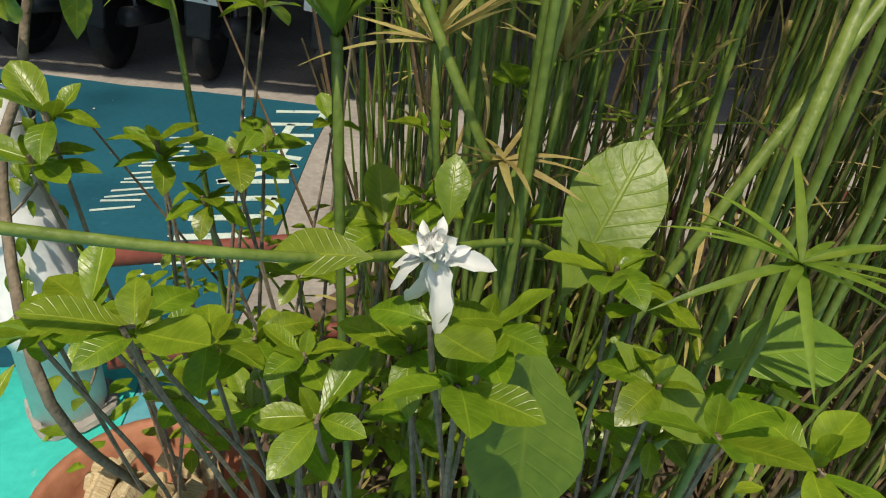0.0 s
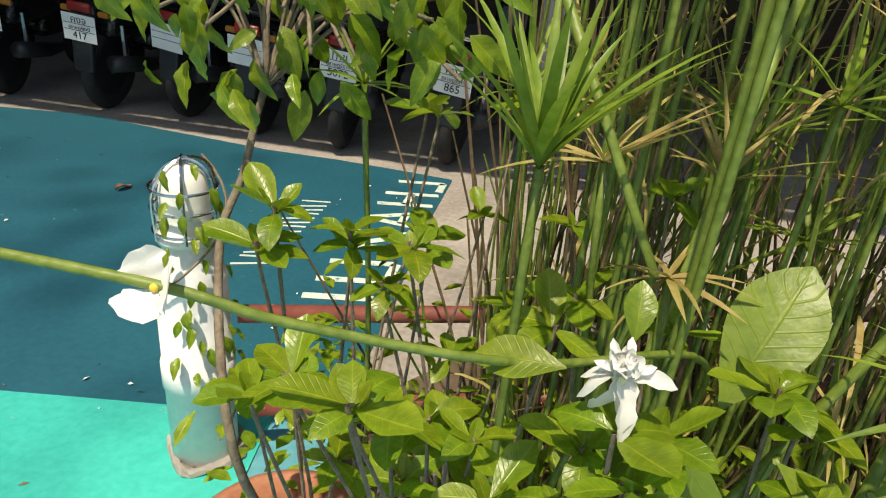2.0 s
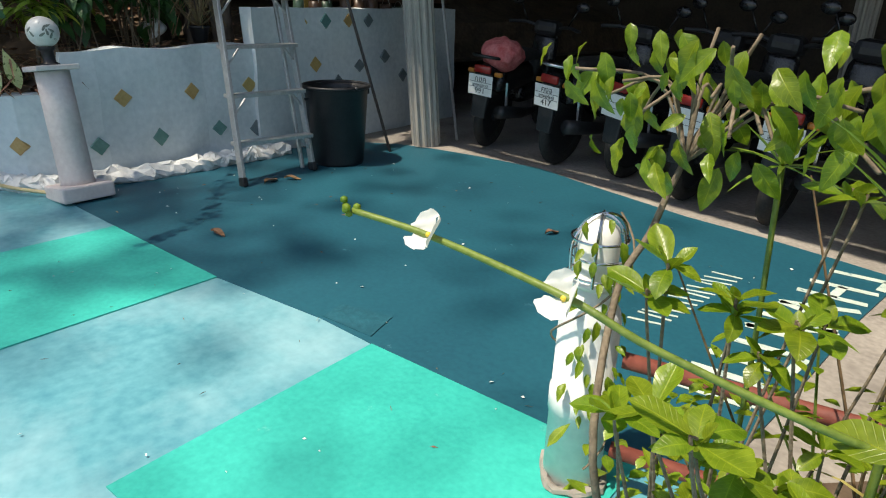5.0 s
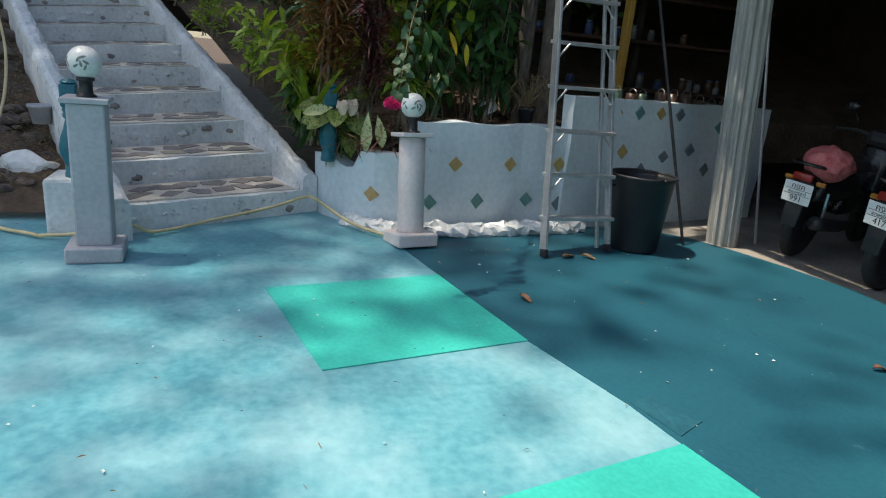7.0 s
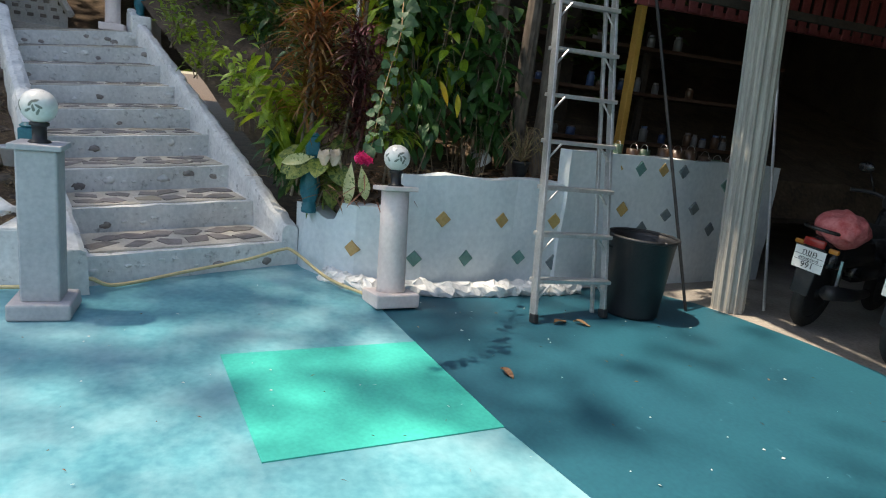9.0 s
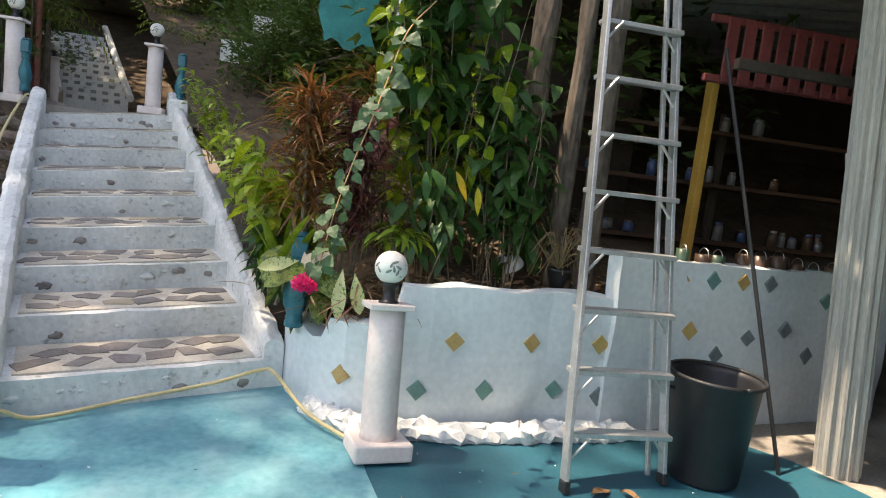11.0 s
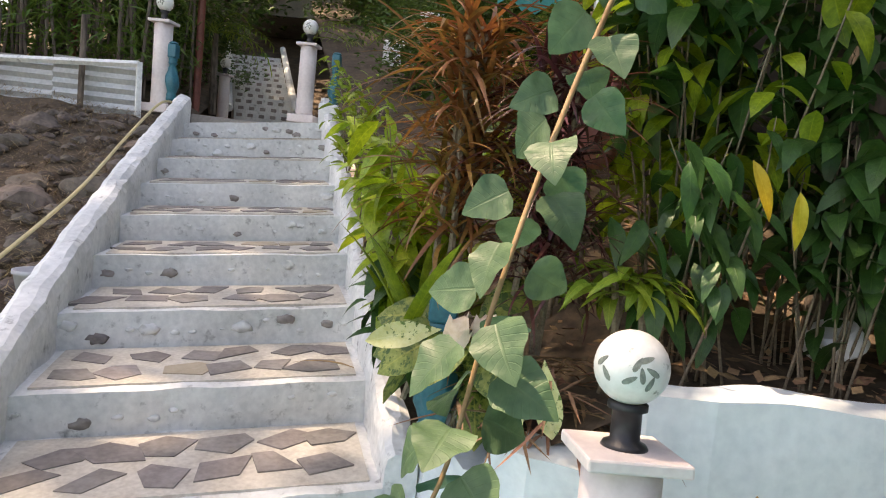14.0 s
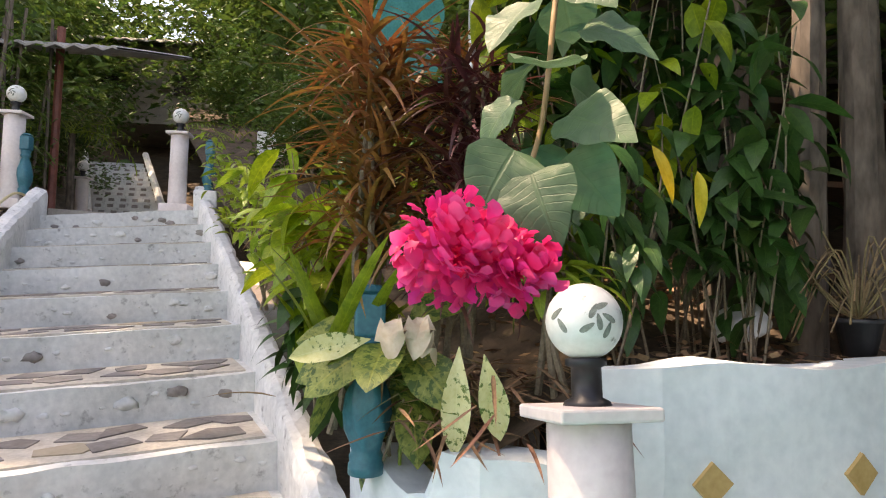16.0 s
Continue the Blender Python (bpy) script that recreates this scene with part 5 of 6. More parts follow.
# long single leaf over the flower stalk and ribbed leaf above the bloom
leaf_ob(GL[2], shrub, aim((0.145, 0.765, 0.925), (-1, 0.12, -0.05), (0.1, -0.55, 0.8)), 1.15)
leaf_ob(GL[0], shrub, aim((0.19, 0.79, 0.94), (0.02, 0.35, 0.9), (0, -1, 0.3)), 0.8)

# gardenia bloom: fallen-back white petals
bloom = thing("gardenia_flower", "spent white gardenia bloom with drooping petals", "flower", pose(0.182, 0.765, 0.925))
PET = [leaf_mesh("petal", PETAL, 0.042, 0.0125, BLUNT, bend=b_, fold=0.9, n=8, cols=4, wave=0.35) for b_ in (0.9, 1.3, 0.4)]
for a, el, s in ((-2.9, -0.15, 1.0), (-3.3, 0.0, 0.75), (0.1, -0.05, 1.05), (-1.25, -0.85, 1.25), (-1.0, -1.0, 1.2), (-1.75, -0.9, 1.15), (2.2, 0.9, 0.6), (1.2, 1.0, 0.65), (0.4, 0.8, 0.6), (-2.2, 0.7, 0.55), (-1.2, 0.6, 0.5), (2.9, 0.4, 0.6), (0, 0.4, 0.6)):
    d = Vector((math.cos(a) * math.cos(el), math.sin(a) * math.cos(el) * 0.7, math.sin(el)))
    ob = leaf_ob(rnd.choice(PET), bloom, aim((0, 0, 0.004), d, (0, -0.7, 0.7), rnd.uniform(-.5, .5)), s)
    ob.name = "petal"
CRUMPLE = leaf_mesh("petal", PETAL, 0.020, 0.020, OBOV, bend=-1.4, fold=0.3, n=7, cols=4, wave=0.4)
for k in range(13):
    a, el = k * 2.4, 0.3 + 0.08 * k
    ob = leaf_ob(CRUMPLE, bloom, aim((0, -0.002, 0.006), (math.cos(a) * math.cos(el), math.sin(a) * math.cos(el), math.sin(el)), (0, -0.5, 0.8)), rnd.uniform(0.7, 1.0))
    ob.name = "petal"
bm = bmesh.new()
bmesh.ops.create_icosphere(bm, subdivisions=2, radius=0.006)
part("centre", bm, material("cream_centre", (0.6, 0.55, 0.2), (0.7, 0.65, 0.35), 20, 0.6, 0.2), bloom, "creamy yellow centre", True)

# arching flower stalk with two white blooms
stalk = thing("flower_stalk", "arching green flower stalk with papery white blooms", "plant")
SL = [(-0.350, 0.623, 1.012), (-0.262, 0.655, 1.002), (-0.105, 0.672, 0.990), (-0.027, 0.700, 0.962), (0.119, 0.778, 0.914), (0.30, 0.98, 0.82), (0.38, 1.25, 0.5), (0.40, 1.35, 0.0)]
bm = bmesh.new()
tube(bm, smooth_line(SL, 6), 0.0036, 8)
part("stem", bm, GREENSTEM, stalk, smooth=True)
WP = leaf_mesh("petal", PETAL, 0.027, 0.034, OBOV, bend=-0.7, fold=0.1, n=12, cols=6, wave=0.18)
for c, f in (((-0.262, 0.655, 1.002), (-0.2, -0.65, 0.6)), ((-0.105, 0.672, 0.988), (-0.2, -0.7, 0.5))):
    f = Vector(f).normalized()
    for k in range(3):
        a = k * 2.09 + 0.4
        u = f.orthogonal().normalized()
        d = (Matrix.Rotation(a, 3, f) @ u) + f * 0.25
        ob = leaf_ob(WP, stalk, aim(c, d, f), 1.0)
        ob.name = "petal"
    bm = bmesh.new()
    bmesh.ops.create_icosphere(bm, subdivisions=2, radius=0.003, matrix=Matrix.Translation(Vector(c) + f * 0.003))
    part("stamens", bm, material("yellow_stamen", (0.6, 0.42, 0.03), (0.75, 0.55, 0.08), 20, 0.6, 0.2), stalk, "yellow stamens", True)
bm = bmesh.new()
for k in range(6):
    bmesh.ops.create_icosphere(bm, subdivisions=1, radius=0.0045, matrix=Matrix.Translation((-0.353 + rnd.uniform(-.009, .009), 0.621 + rnd.uniform(-.006, .006), 1.014 + rnd.uniform(-.009, .009))))
part("bud", bm, G_LIME, stalk, "cluster of green buds", True)

# large arrow-shaped leaves
big = thing("broad_leaf_plant", "broad yellow-green leaves with insect holes", "plant")
for base, d, up, L, W in (((0.302, 0.907, 0.816), (0.36, 0.30, 0.85), (-0.3, -1, 0.5), 0.165, 0.085), ((0.265, 0.825, 0.835), (0.03, -0.45, -0.85), (0, -0.6, 0.9), 0.17, 0.095), ((0.42, 0.85, 0.80), (0.8, 0.1, 0.2), (0, -0.5, 1), 0.14, 0.07), ((0.33, 0.83, 0.83), (0.5, -0.3, -0.25), (0, -0.4, 1), 0.11, 0.055)):
    b = bmesh.new()
    add_leaf(b, aim(base, d, up), L, W, OBOV, bend=0.35, fold=0.12, n=12, cols=4, wave=0.06)
    part("leaf", b, G_BIG, big)
    b = bmesh.new()
    tube(b, smooth_line([base, Vector(base) + Vector((0.02, 0.06, -0.1)), (0.38, 1.1, 0.0)], 4), 0.003, 5)
    part("leaf_stalk", b, GREENSTEM, big)

# umbrella sedge: stems, whorls of blades, dry stalks
sedge = thing("umbrella_sedge", "dense umbrella sedge clump with green and dry blades", "sedge")


def whorl(p, n, L, mat, el0, el1, W=0.008, lean=(0, 0, 0)):
    b = bmesh.new()
    for k in range(n):
        a = k * 2.39996 + rnd.uniform(-.2, .2)
        el = rnd.uniform(el0, el1)
        d = Vector((math.cos(a) * math.cos(el), math.sin(a) * math.cos(el), math.sin(el))) + Vector(lean)
        add_leaf(b, aim(p, d, roll=rnd.uniform(-.5, .5)), L * rnd.uniform(.7, 1.1), W, STRAP, bend=rnd.uniform(0.0, 0.6), fold=0.5, n=6)
    part("leaf_whorl", b, mat, sedge)
    b = bmesh.new()
    g = Vector((p[0] + rnd.uniform(-.03, .06), p[1] + rnd.uniform(.02, .12), 0))
    tube(b, smooth_line([g, g.lerp(Vector(p), 0.6) + Vector((rnd.uniform(-.02, .02), 0, 0)), p], 4), 0.0045, 6)
    part("stem", b, GREENSTEM, sedge, smooth=True)


whorl((0.101, 0.881, 1.032), 22, 0.17, G_CYP, 0.85, 1.35, 0.012)
for p, n, L, mat, e0, e1 in (((-0.148, 1.192, 1.017), 16, 0.13, G_CYP, -0.1, 1.1), ((0.36, 1.248, 0.997), 20, 0.17, G_CYP, 0.1, 1.2), ((0.164, 1.056, 0.996), 14, 0.13, G_DRY, 0.0, 1.2), ((0.434, 0.807, 0.926), 16, 0.13, G_CYP, -0.3, 0.6),
                             ((0.234, 0.94, 0.928), 14, 0.09, G_DRY, -0.6, 0.5), ((0.058, 1.306, 1.013), 18, 0.16, G_CYP, 0.1, 1.1), ((0.219, 1.376, 0.985), 18, 0.16, G_DRY, 0.2, 1.2), ((0.403, 1.138, 1.071), 16, 0.16, G_CYP, -0.2, 1.0), ((0.30, 1.10, 0.98), 16, 0.14, G_DRY, 0.3, 1.2)):
    whorl(p, n, L, mat, e0, e1)
for i in range(34):
    x, y = rnd.uniform(0.05, 1.25), rnd.uniform(1.2, 2.0)
    whorl((x, y, rnd.uniform(0.85, 1.45)), 14, rnd.uniform(0.12, 0.2), G_CYP if rnd.random() < 0.62 else G_DRY, -0.4, 1.2)
# extra whorls above the view, added to cast shade on the stems below
for i in range(84):
    x, y = rnd.uniform(0.15, 1.6), rnd.uniform(0.85, 1.7)
    whorl((x, y, rnd.uniform(1.5, 1.95)), 16, rnd.uniform(0.16, 0.24), G_CYP, -0.3, 0.9, 0.011)
for mat, n, z0 in ((G_BROWNSTEM, 260, 0.3), (GREENSTEM, 260, 0.5)):
    b = bmesh.new()
    for i in range(n):
        x, y = rnd.uniform(0.0, 1.5), rnd.uniform(1.12, 2.1)
        if x < 0.25 and y < 1.25:
            continue
        g = Vector((x, y, 0))
        t = g + Vector((rnd.gauss(0, 0.16), rnd.gauss(-0.05, 0.12), rnd.uniform(z0, 1.5)))
        tube(b, [g, g.lerp(t, 0.5) + Vector((rnd.gauss(0, .015), rnd.gauss(0, .015), 0)), t], [0.0045, 0.0035, 0.002], 4, False)
    tagged(part("stem_mass", b, mat, sedge, "dry brown stalks" if mat is G_BROWNSTEM else ""), kind="stuff")
b = bmesh.new()
for i in range(900):
    p = Vector((rnd.uniform(0.1, 1.4), rnd.uniform(1.1, 2.0), rnd.uniform(0.15, 1.45)))
    d = Vector((rnd.gauss(0, 0.5), rnd.gauss(-0.2, 0.5), rnd.gauss(0.2, 0.7)))
    add_leaf(b, aim(p, d), rnd.uniform(0.09, 0.22), 0.008, STRAP, bend=rnd.uniform(0, 1.6), fold=0.5, n=5)
tagged(part("dry_blade_mass", b, G_DRY, sedge, "bleached dry blades hanging in the clump"), kind="stuff")
for i, (a, c, r) in enumerate((((0.33, 0.90, 0.70), (0.62, 1.0, 1.3), 0.005), ((0.42, 0.86, 0.72), (0.52, 0.98, 1.35), 0.006), ((0.22, 0.93, 0.75), (0.30, 1.02, 1.2), 0.005), ((0.22, 0.94, 0.93), (0.05, 1.0, 1.25), 0.005))):
    b = bmesh.new()
    tube(b, [(a[0] - 0.1, a[1] + 0.25, 0), a, c], r, 8)
    part("stem", b, GREENSTEM, sedge, smooth=True)

# chilli plant with drooping leaves
chilli = thing("chilli_plant", "chilli plant with drooping crinkled leaves on a pale stem", "shrub")
CS = [(-0.20, 1.05, 0.30), (-0.197, 0.90, 0.632), (-0.264, 1.008, 0.829), (-0.252, 1.055, 0.919), (-0.242, 1.084, 0.999), (-0.213, 1.111, 1.086), (-0.11, 1.139, 1.118), (0.0, 1.16, 1.15)]
bm = bmesh.new()
tube(bm, smooth_line(CS, 5), [0.0062 - 0.003 * k / 35 for k in range(36)], 8)
for k in range(16):
    p = Vector((rnd.uniform(-0.42, 0.02), rnd.uniform(0.98, 1.16), rnd.uniform(1.05, 1.2)))
    tube(bm, smooth_line([(-0.235, 1.09, 1.02), (-0.235 + (p.x + 0.235) * 0.5, 1.1, 1.12), p], 4), 0.0025, 5)
part("stem", bm, STEM, chilli, smooth=True)
CL = [leaf_mesh("leaf", G_GARD, 0.062, 0.026, LANCE, bend=b_, fold=0.35, n=10, cols=4, wave=0.22) for b_ in (0.5, 0.9)]
for k in range(105):
    p = Vector((rnd.uniform(-0.42, 0.03), rnd.uniform(0.98, 1.16), rnd.uniform(1.02, 1.2)))
    if p.z < 1.08 and abs(p.x + 0.25) > 0.13:
        p.z += 0.08
    d = Vector((rnd.uniform(-.6, .6), rnd.uniform(-.5, .3), -rnd.uniform(0.3, 1.2)))
    leaf_ob(rnd.choice(CL), chilli, aim(p, d, (0, -0.8, 0.6), rnd.uniform(-.6, .6)), rnd.uniform(0.5, 1.1))
# climber on the bollard
climber = thing("climber", "small leafy climber wound round the white bollard", "climber")
bm = bmesh.new()
tube(bm, [(-0.62 + 0.088 * math.cos(t * 1.3 - 0.6), 1.49 + 0.085 * math.sin(t * 1.3 - 0.6) - 0.01, 0.1 + 0.1 * t) for t in [k * 0.25 for k in range(27)]], 0.003, 5)
part("stem", bm, STEM, climber)
for k in range(44):
    z = rnd.uniform(0.25, 0.78)
    a = rnd.uniform(-1.6, 0.5)
    p = (-0.62 + 0.088 * math.cos(a), 1.49 + 0.085 * math.sin(a), z)
    leaf_ob(CL[k % 2], climber, aim(p, (math.cos(a) * 0.6, math.sin(a) * 0.6, -rnd.uniform(0, 1.2)), (math.cos(a), math.sin(a), 0.5), rnd.uniform(-.5, .5)), rnd.uniform(0.5, 0.9))

# terracotta pot with husk
pot = thing("terracotta_pot", "round terracotta pot filled with coconut husk", "pot", pose(-0.21, 1.05, 0.0))
bm = bmesh.new()
lathe(bm, [(0.11, 0), (0.12, 0.01), (0.155, 0.26), (0.168, 0.265), (0.168, 0.30), (0.150, 0.30), (0.145, 0.25), (0.10, 0.2)], 36)
part("bowl", bm, material("terracotta", (0.27, 0.10, 0.05), (0.42, 0.18, 0.10), 7, 0.8, 0.3, 50), pot, smooth=True)
HUSK = material("husk", (0.36, 0.26, 0.13), (0.58, 0.46, 0.28), 20, 0.9, 0.5, 80, streak=(1, 6, 1))
for k in range(26):
    bm = bmesh.new()
    a, r = rnd.uniform(0, 6.28), rnd.uniform(0, 0.1)
    box(bm, (0, 0, 0), (rnd.uniform(.015, .035), rnd.uniform(.05, .11), rnd.uniform(.012, .03)), 0.004, Matrix.Translation((r * math.cos(a), r * math.sin(a), 0.27 + rnd.uniform(-.02, .05))) @ Euler((rnd.uniform(-.8, .8), rnd.uniform(-.8, .8), a)).to_matrix().to_4x4())
    part("husk_chip", bm, HUSK, pot, "dry fibrous husk chip")
# low filler under the shrubs
bm = bmesh.new()
for k in range(900):
    p = Vector((rnd.uniform(-0.32, 0.6), rnd.uniform(0.95, 1.5), rnd.uniform(0.05, 0.62)))
    if (p.xy - Vector((-0.21, 1.05))).length < 0.19 and p.z < 0.34:
        continue
    a = rnd.uniform(0, 6.28)
    add_leaf(bm, aim(p, (math.cos(a), math.sin(a), rnd.uniform(-.3, .7))), rnd.uniform(0.03, 0.06), 0.02, OBOV, bend=0.5, n=4)
tagged(finish("undergrowth", bm, G_GARD), "low leafy undergrowth beneath the shrubs", "undergrowth", kind="stuff")
bm = bmesh.new()
slab(bm, [(-0.30, 1.0), (-0.30, 1.75), (0.1, 2.3), (3, 3.0), (3, 0.95), (0.6, 0.80)], 0.0, 0.03)
tagged(finish("ground_bed", bm, SOIL), "soil of the planting bed", "ground", kind="structure")


# ---- planter plants ----
def leafy(name, label, cat, c, n, size, L, W, mat, shape, down=0.0, bend=0.7, stems=6, seed=1, spread=1.0, ground_z=0.6, root=None):
    """A bushy plant: stems from the soil and leaves through an uneven crown."""
    r = random.Random(seed)
    th = thing(name, label, cat)
    c = Vector(c)
    b = bmesh.new()
    tips = []
    for k in range(stems):
        t = c + Vector((r.gauss(0, size[0] * 0.45), r.gauss(0, size[1] * 0.45), r.uniform(-.4, .9) * size[2]))
        g = Vector(((root or c)[0] + r.gauss(0, 0.06), (root or c)[1] + r.gauss(0, 0.06), ground_z))
        b = bmesh.new()
        tube(b, smooth_line([g, g.lerp(t, 0.6) + Vector((r.gauss(0, .03), r.gauss(0, .03), 0.05)), t], 4), [0.006 - 0.0005 * i for i in range(9)], 5)
        part("stem", b, STEM, th)
        tips.append((g, t))
    b = bmesh.new()
    for k in range(n):
        g, t = r.choice(tips)
        p = g.lerp(t, r.uniform(0.45, 1.02)) + Vector((r.gauss(0, .05), r.gauss(0, .05), r.gauss(0, .05))) * spread
        a = r.uniform(0, 6.28)
        d = Vector((math.cos(a), math.sin(a), r.uniform(-.2, .7) - down))
        s = r.uniform(0.65, 1.15)
        add_leaf(b, aim(p, d, roll=r.uniform(-.5, .5)), L * s, W * s, shape, bend=bend * r.uniform(.5, 1.4), fold=0.25, n=6, cols=2, wave=0.08)
    part("foliage", b, mat, th)
    return th


def straps(name, label, c, n, L, W, mat, z0, seed, el=(0.1, 1.3), height=0.5, bend=1.3, stem_h=0.0):
    r = random.Random(seed)
    th = thing(name, label, "plant")
    b = bmesh.new()
    for k in range(n):
        a, e = r.uniform(0, 6.28), r.uniform(*el)
        p = Vector(c) + Vector((r.gauss(0, .05), r.gauss(0, .05), r.uniform(0, height)))
        add_leaf(b, aim(p, (math.cos(a) * math.cos(e), math.sin(a) * math.cos(e), math.sin(e)), roll=r.uniform(-.4, .4)), L * r.uniform(.6, 1.1), W, STRAP, bend=bend * r.uniform(.5, 1.3), fold=0.4, n=8)
    part("foliage", b, mat, th)
    b = bmesh.new()
    for k in range(4):
        tube(b, [(c[0] + r.gauss(0, .05), c[1] + r.gauss(0, .05), z0), (c[0] + r.gauss(0, .03), c[1] + r.gauss(0, .03), c[2] + height)], 0.012, 6)
    part("stem", b, STEM, th)
    return th


straps("cordyline", "orange-bronze cordyline with long arching strap leaves", (-5.0, 0.62, 1.12), 420, 0.38, 0.02, G_CORD, 0.6, 31, height=0.75)
straps("cordyline", "dark red cordyline with narrow drooping leaves", (-4.88, 0.92, 1.0), 380, 0.34, 0.018, G_CORDRED, 0.6, 32, height=0.75)
straps("cordyline", "dark red cordyline with narrow drooping leaves", (-5.75, 1.05, 1.45), 110, 0.4, 0.016, G_CORD, 0.75, 33, height=0.7)
straps("strap_leaf_plant", "upright green strap-leaved plant by the stair kerb", (-5.03, 0.52, 0.72), 26, 0.50, 0.055, G_GARD, 0.55, 34, el=(0.7, 1.4), height=0.1, bend=0.5)
straps("drooping_plant", "pale yellow-green drooping leaves behind the globe lamp", (-4.80, 1.19, 1.03), 44, 0.24, 0.05, G_LIME, 0.7, 35, el=(0.1, 0.9), height=0.08, bend=2.0)
leafy("kerb_shrub", "leafy green shrub leaning over the stair kerb", "shrub", (-5.25, 0.32, 1.22), 150, (0.26, 0.16, 0.42), 0.22, 0.08, G_GARD, LANCE, 0.45, 0.9, 8, 41, root=(-5.30, 0.60))
leafy("kerb_shrub", "leafy green shrub leaning over the stair kerb", "shrub", (-5.12, 0.45, 0.98), 70, (0.12, 0.12, 0.3), 0.2, 0.075, G_DEEP, LANCE, 0.5, 0.9, 4, 42)
leafy("kerb_shrub", "leafy green shrub beside the upper steps", "shrub", (-6.1, 0.12, 1.35), 150, (0.5, 0.25, 0.3), 0.15, 0.05, G_LIME, LANCE, 0.1, 0.9, 8, 43, ground_z=0.9)
leafy("kerb_shrub", "leafy green shrub beside the upper steps", "shrub", (-7.3, -0.25, 1.65), 180, (0.6, 0.3, 0.3), 0.12, 0.04, G_GARD, LANCE, 0.1, 0.9, 8, 44, ground_z=1.3)
leafy("kerb_shrub", "leafy green shrub beside the upper steps", "shrub", (-8.5, -0.62, 2.0), 170, (0.6, 0.25, 0.3), 0.12, 0.04, G_LIME, LANCE, 0.1, 0.9, 8, 145, ground_z=1.6)
leafy("philodendron", "dark glossy philodendron climbing at the tree foot", "shrub", (-5.0, 1.92, 1.65), 230, (0.28, 0.38, 0.6), 0.20, 0.075, G_DEEP, LANCE, 0.5, 1.0, 12, 45)
leafy("philodendron", "dark glossy philodendron climbing at the tree foot", "shrub", (-5.25, 1.85, 2.2), 220, (0.3, 0.42, 0.5), 0.17, 0.08, G_DEEP, HEART, 0.4, 0.8, 10, 46)
leafy("broad_leaf_shrub", "green shrub with hanging yellowing leaves", "shrub", (-4.9, 1.42, 1.40), 110, (0.16, 0.26, 0.34), 0.19, 0.06, G_DEEP, LANCE, 0.8, 1.0, 7, 47, ground_z=0.7)
# first crown hangs above the view, added to keep sun off the philodendron
leafy("overhanging_tree", "unseen tree foliage added to shade the planter shrubs", "tree", (-5.0, 1.22, 2.95), 420, (0.34, 0.42, 0.25), 0.24, 0.10, G_DEEP, LANCE, 0.4, 0.9, 12, 148, 1.6, root=(-5.5, 1.6))
leafy("overhanging_tree", "light green tree foliage hanging above the planter", "tree", (-5.1, 1.40, 2.28), 190, (0.35, 0.45, 0.4), 0.20, 0.085, G_GARD, LANCE, 0.6, 0.9, 12, 48)
for i, (x, y, z, gz) in enumerate(((-5.9, 0.95, 1.45, 0.8), (-6.5, 0.85, 1.75, 1.0), (-5.6, 1.5, 1.5, 0.8), (-7.0, 0.7, 1.9, 1.2), (-6.2, 1.7, 1.9, 1.0), (-8.0, 0.4, 2.1, 1.6))):
    leafy("planter_shrub", "leafy green shrub filling the bank beside the stairs", "shrub", (x, y, z), 170, (0.4, 0.35, 0.4), 0.17, 0.055, (G_GARD, G_DEEP)[i % 2], LANCE, 0.2, 0.9, 9, 80 + i, ground_z=gz)
leafy("dieffenbachia", "spotted yellow-green dieffenbachia at the planter edge", "plant", (-4.84, 0.74, 0.78), 20, (0.12, 0.12, 0.12), 0.26, 0.12, G_SPOT, OBOV, 0.25, 1.0, 4, 49, ground_z=0.5)
dief = thing("dieffenbachia", "broad spotted dieffenbachia leaves drooping over the planter edge", "plant")
for d in ((0.55, -0.75, -0.1), (0.35, -0.95, -0.05), (0.75, 0.35, -0.2), (0.1, -0.9, 0.25), (0.0, 0.75, 0.9), (0.8, -0.25, 0.1)):
    b = bmesh.new()
    tube(b, smooth_line([(-4.86, 0.72, 0.48), (-4.85, 0.72, 0.75), Vector((-4.83, 0.70, 0.86)) + Vector(d) * 0.03], 4), 0.006, 6)
    part("leaf_stalk", b, GREENSTEM, dief)
    b = bmesh.new()
    add_leaf(b, aim(Vector((-4.83, 0.70, 0.86)) + Vector(d) * 0.03, d, (0.75, -0.25, 0.7)), 0.31, 0.15, OBOV, bend=0.9, fold=0.2, n=12, cols=4, wave=0.1)
    part("leaf", b, G_SPOT, dief)
for i, (x, y, z, gz) in enumerate(((-9.0, 0.5, 2.3, 1.8), (-10.2, 0.2, 2.6, 2.2), (-8.6, 1.3, 2.3, 1.8), (-11.2, 1.0, 3.0, 2.5), (-9.8, 1.6, 2.9, 2.3), (-12.6, 0.4, 3.2, 2.9), (-7.6, 1.7, 2.2, 1.5))):
    leafy("hillside_shrub", "dense green shrub on the hillside above the stairs", "shrub", (x, y, z), 240, (0.7, 0.6, 0.5), 0.26, 0.085, (G_GARD, G_TREE, G_DEEP)[i % 3], LANCE, 0.2, 0.9, 10, 180 + i, 1.6, ground_z=gz - 0.4)
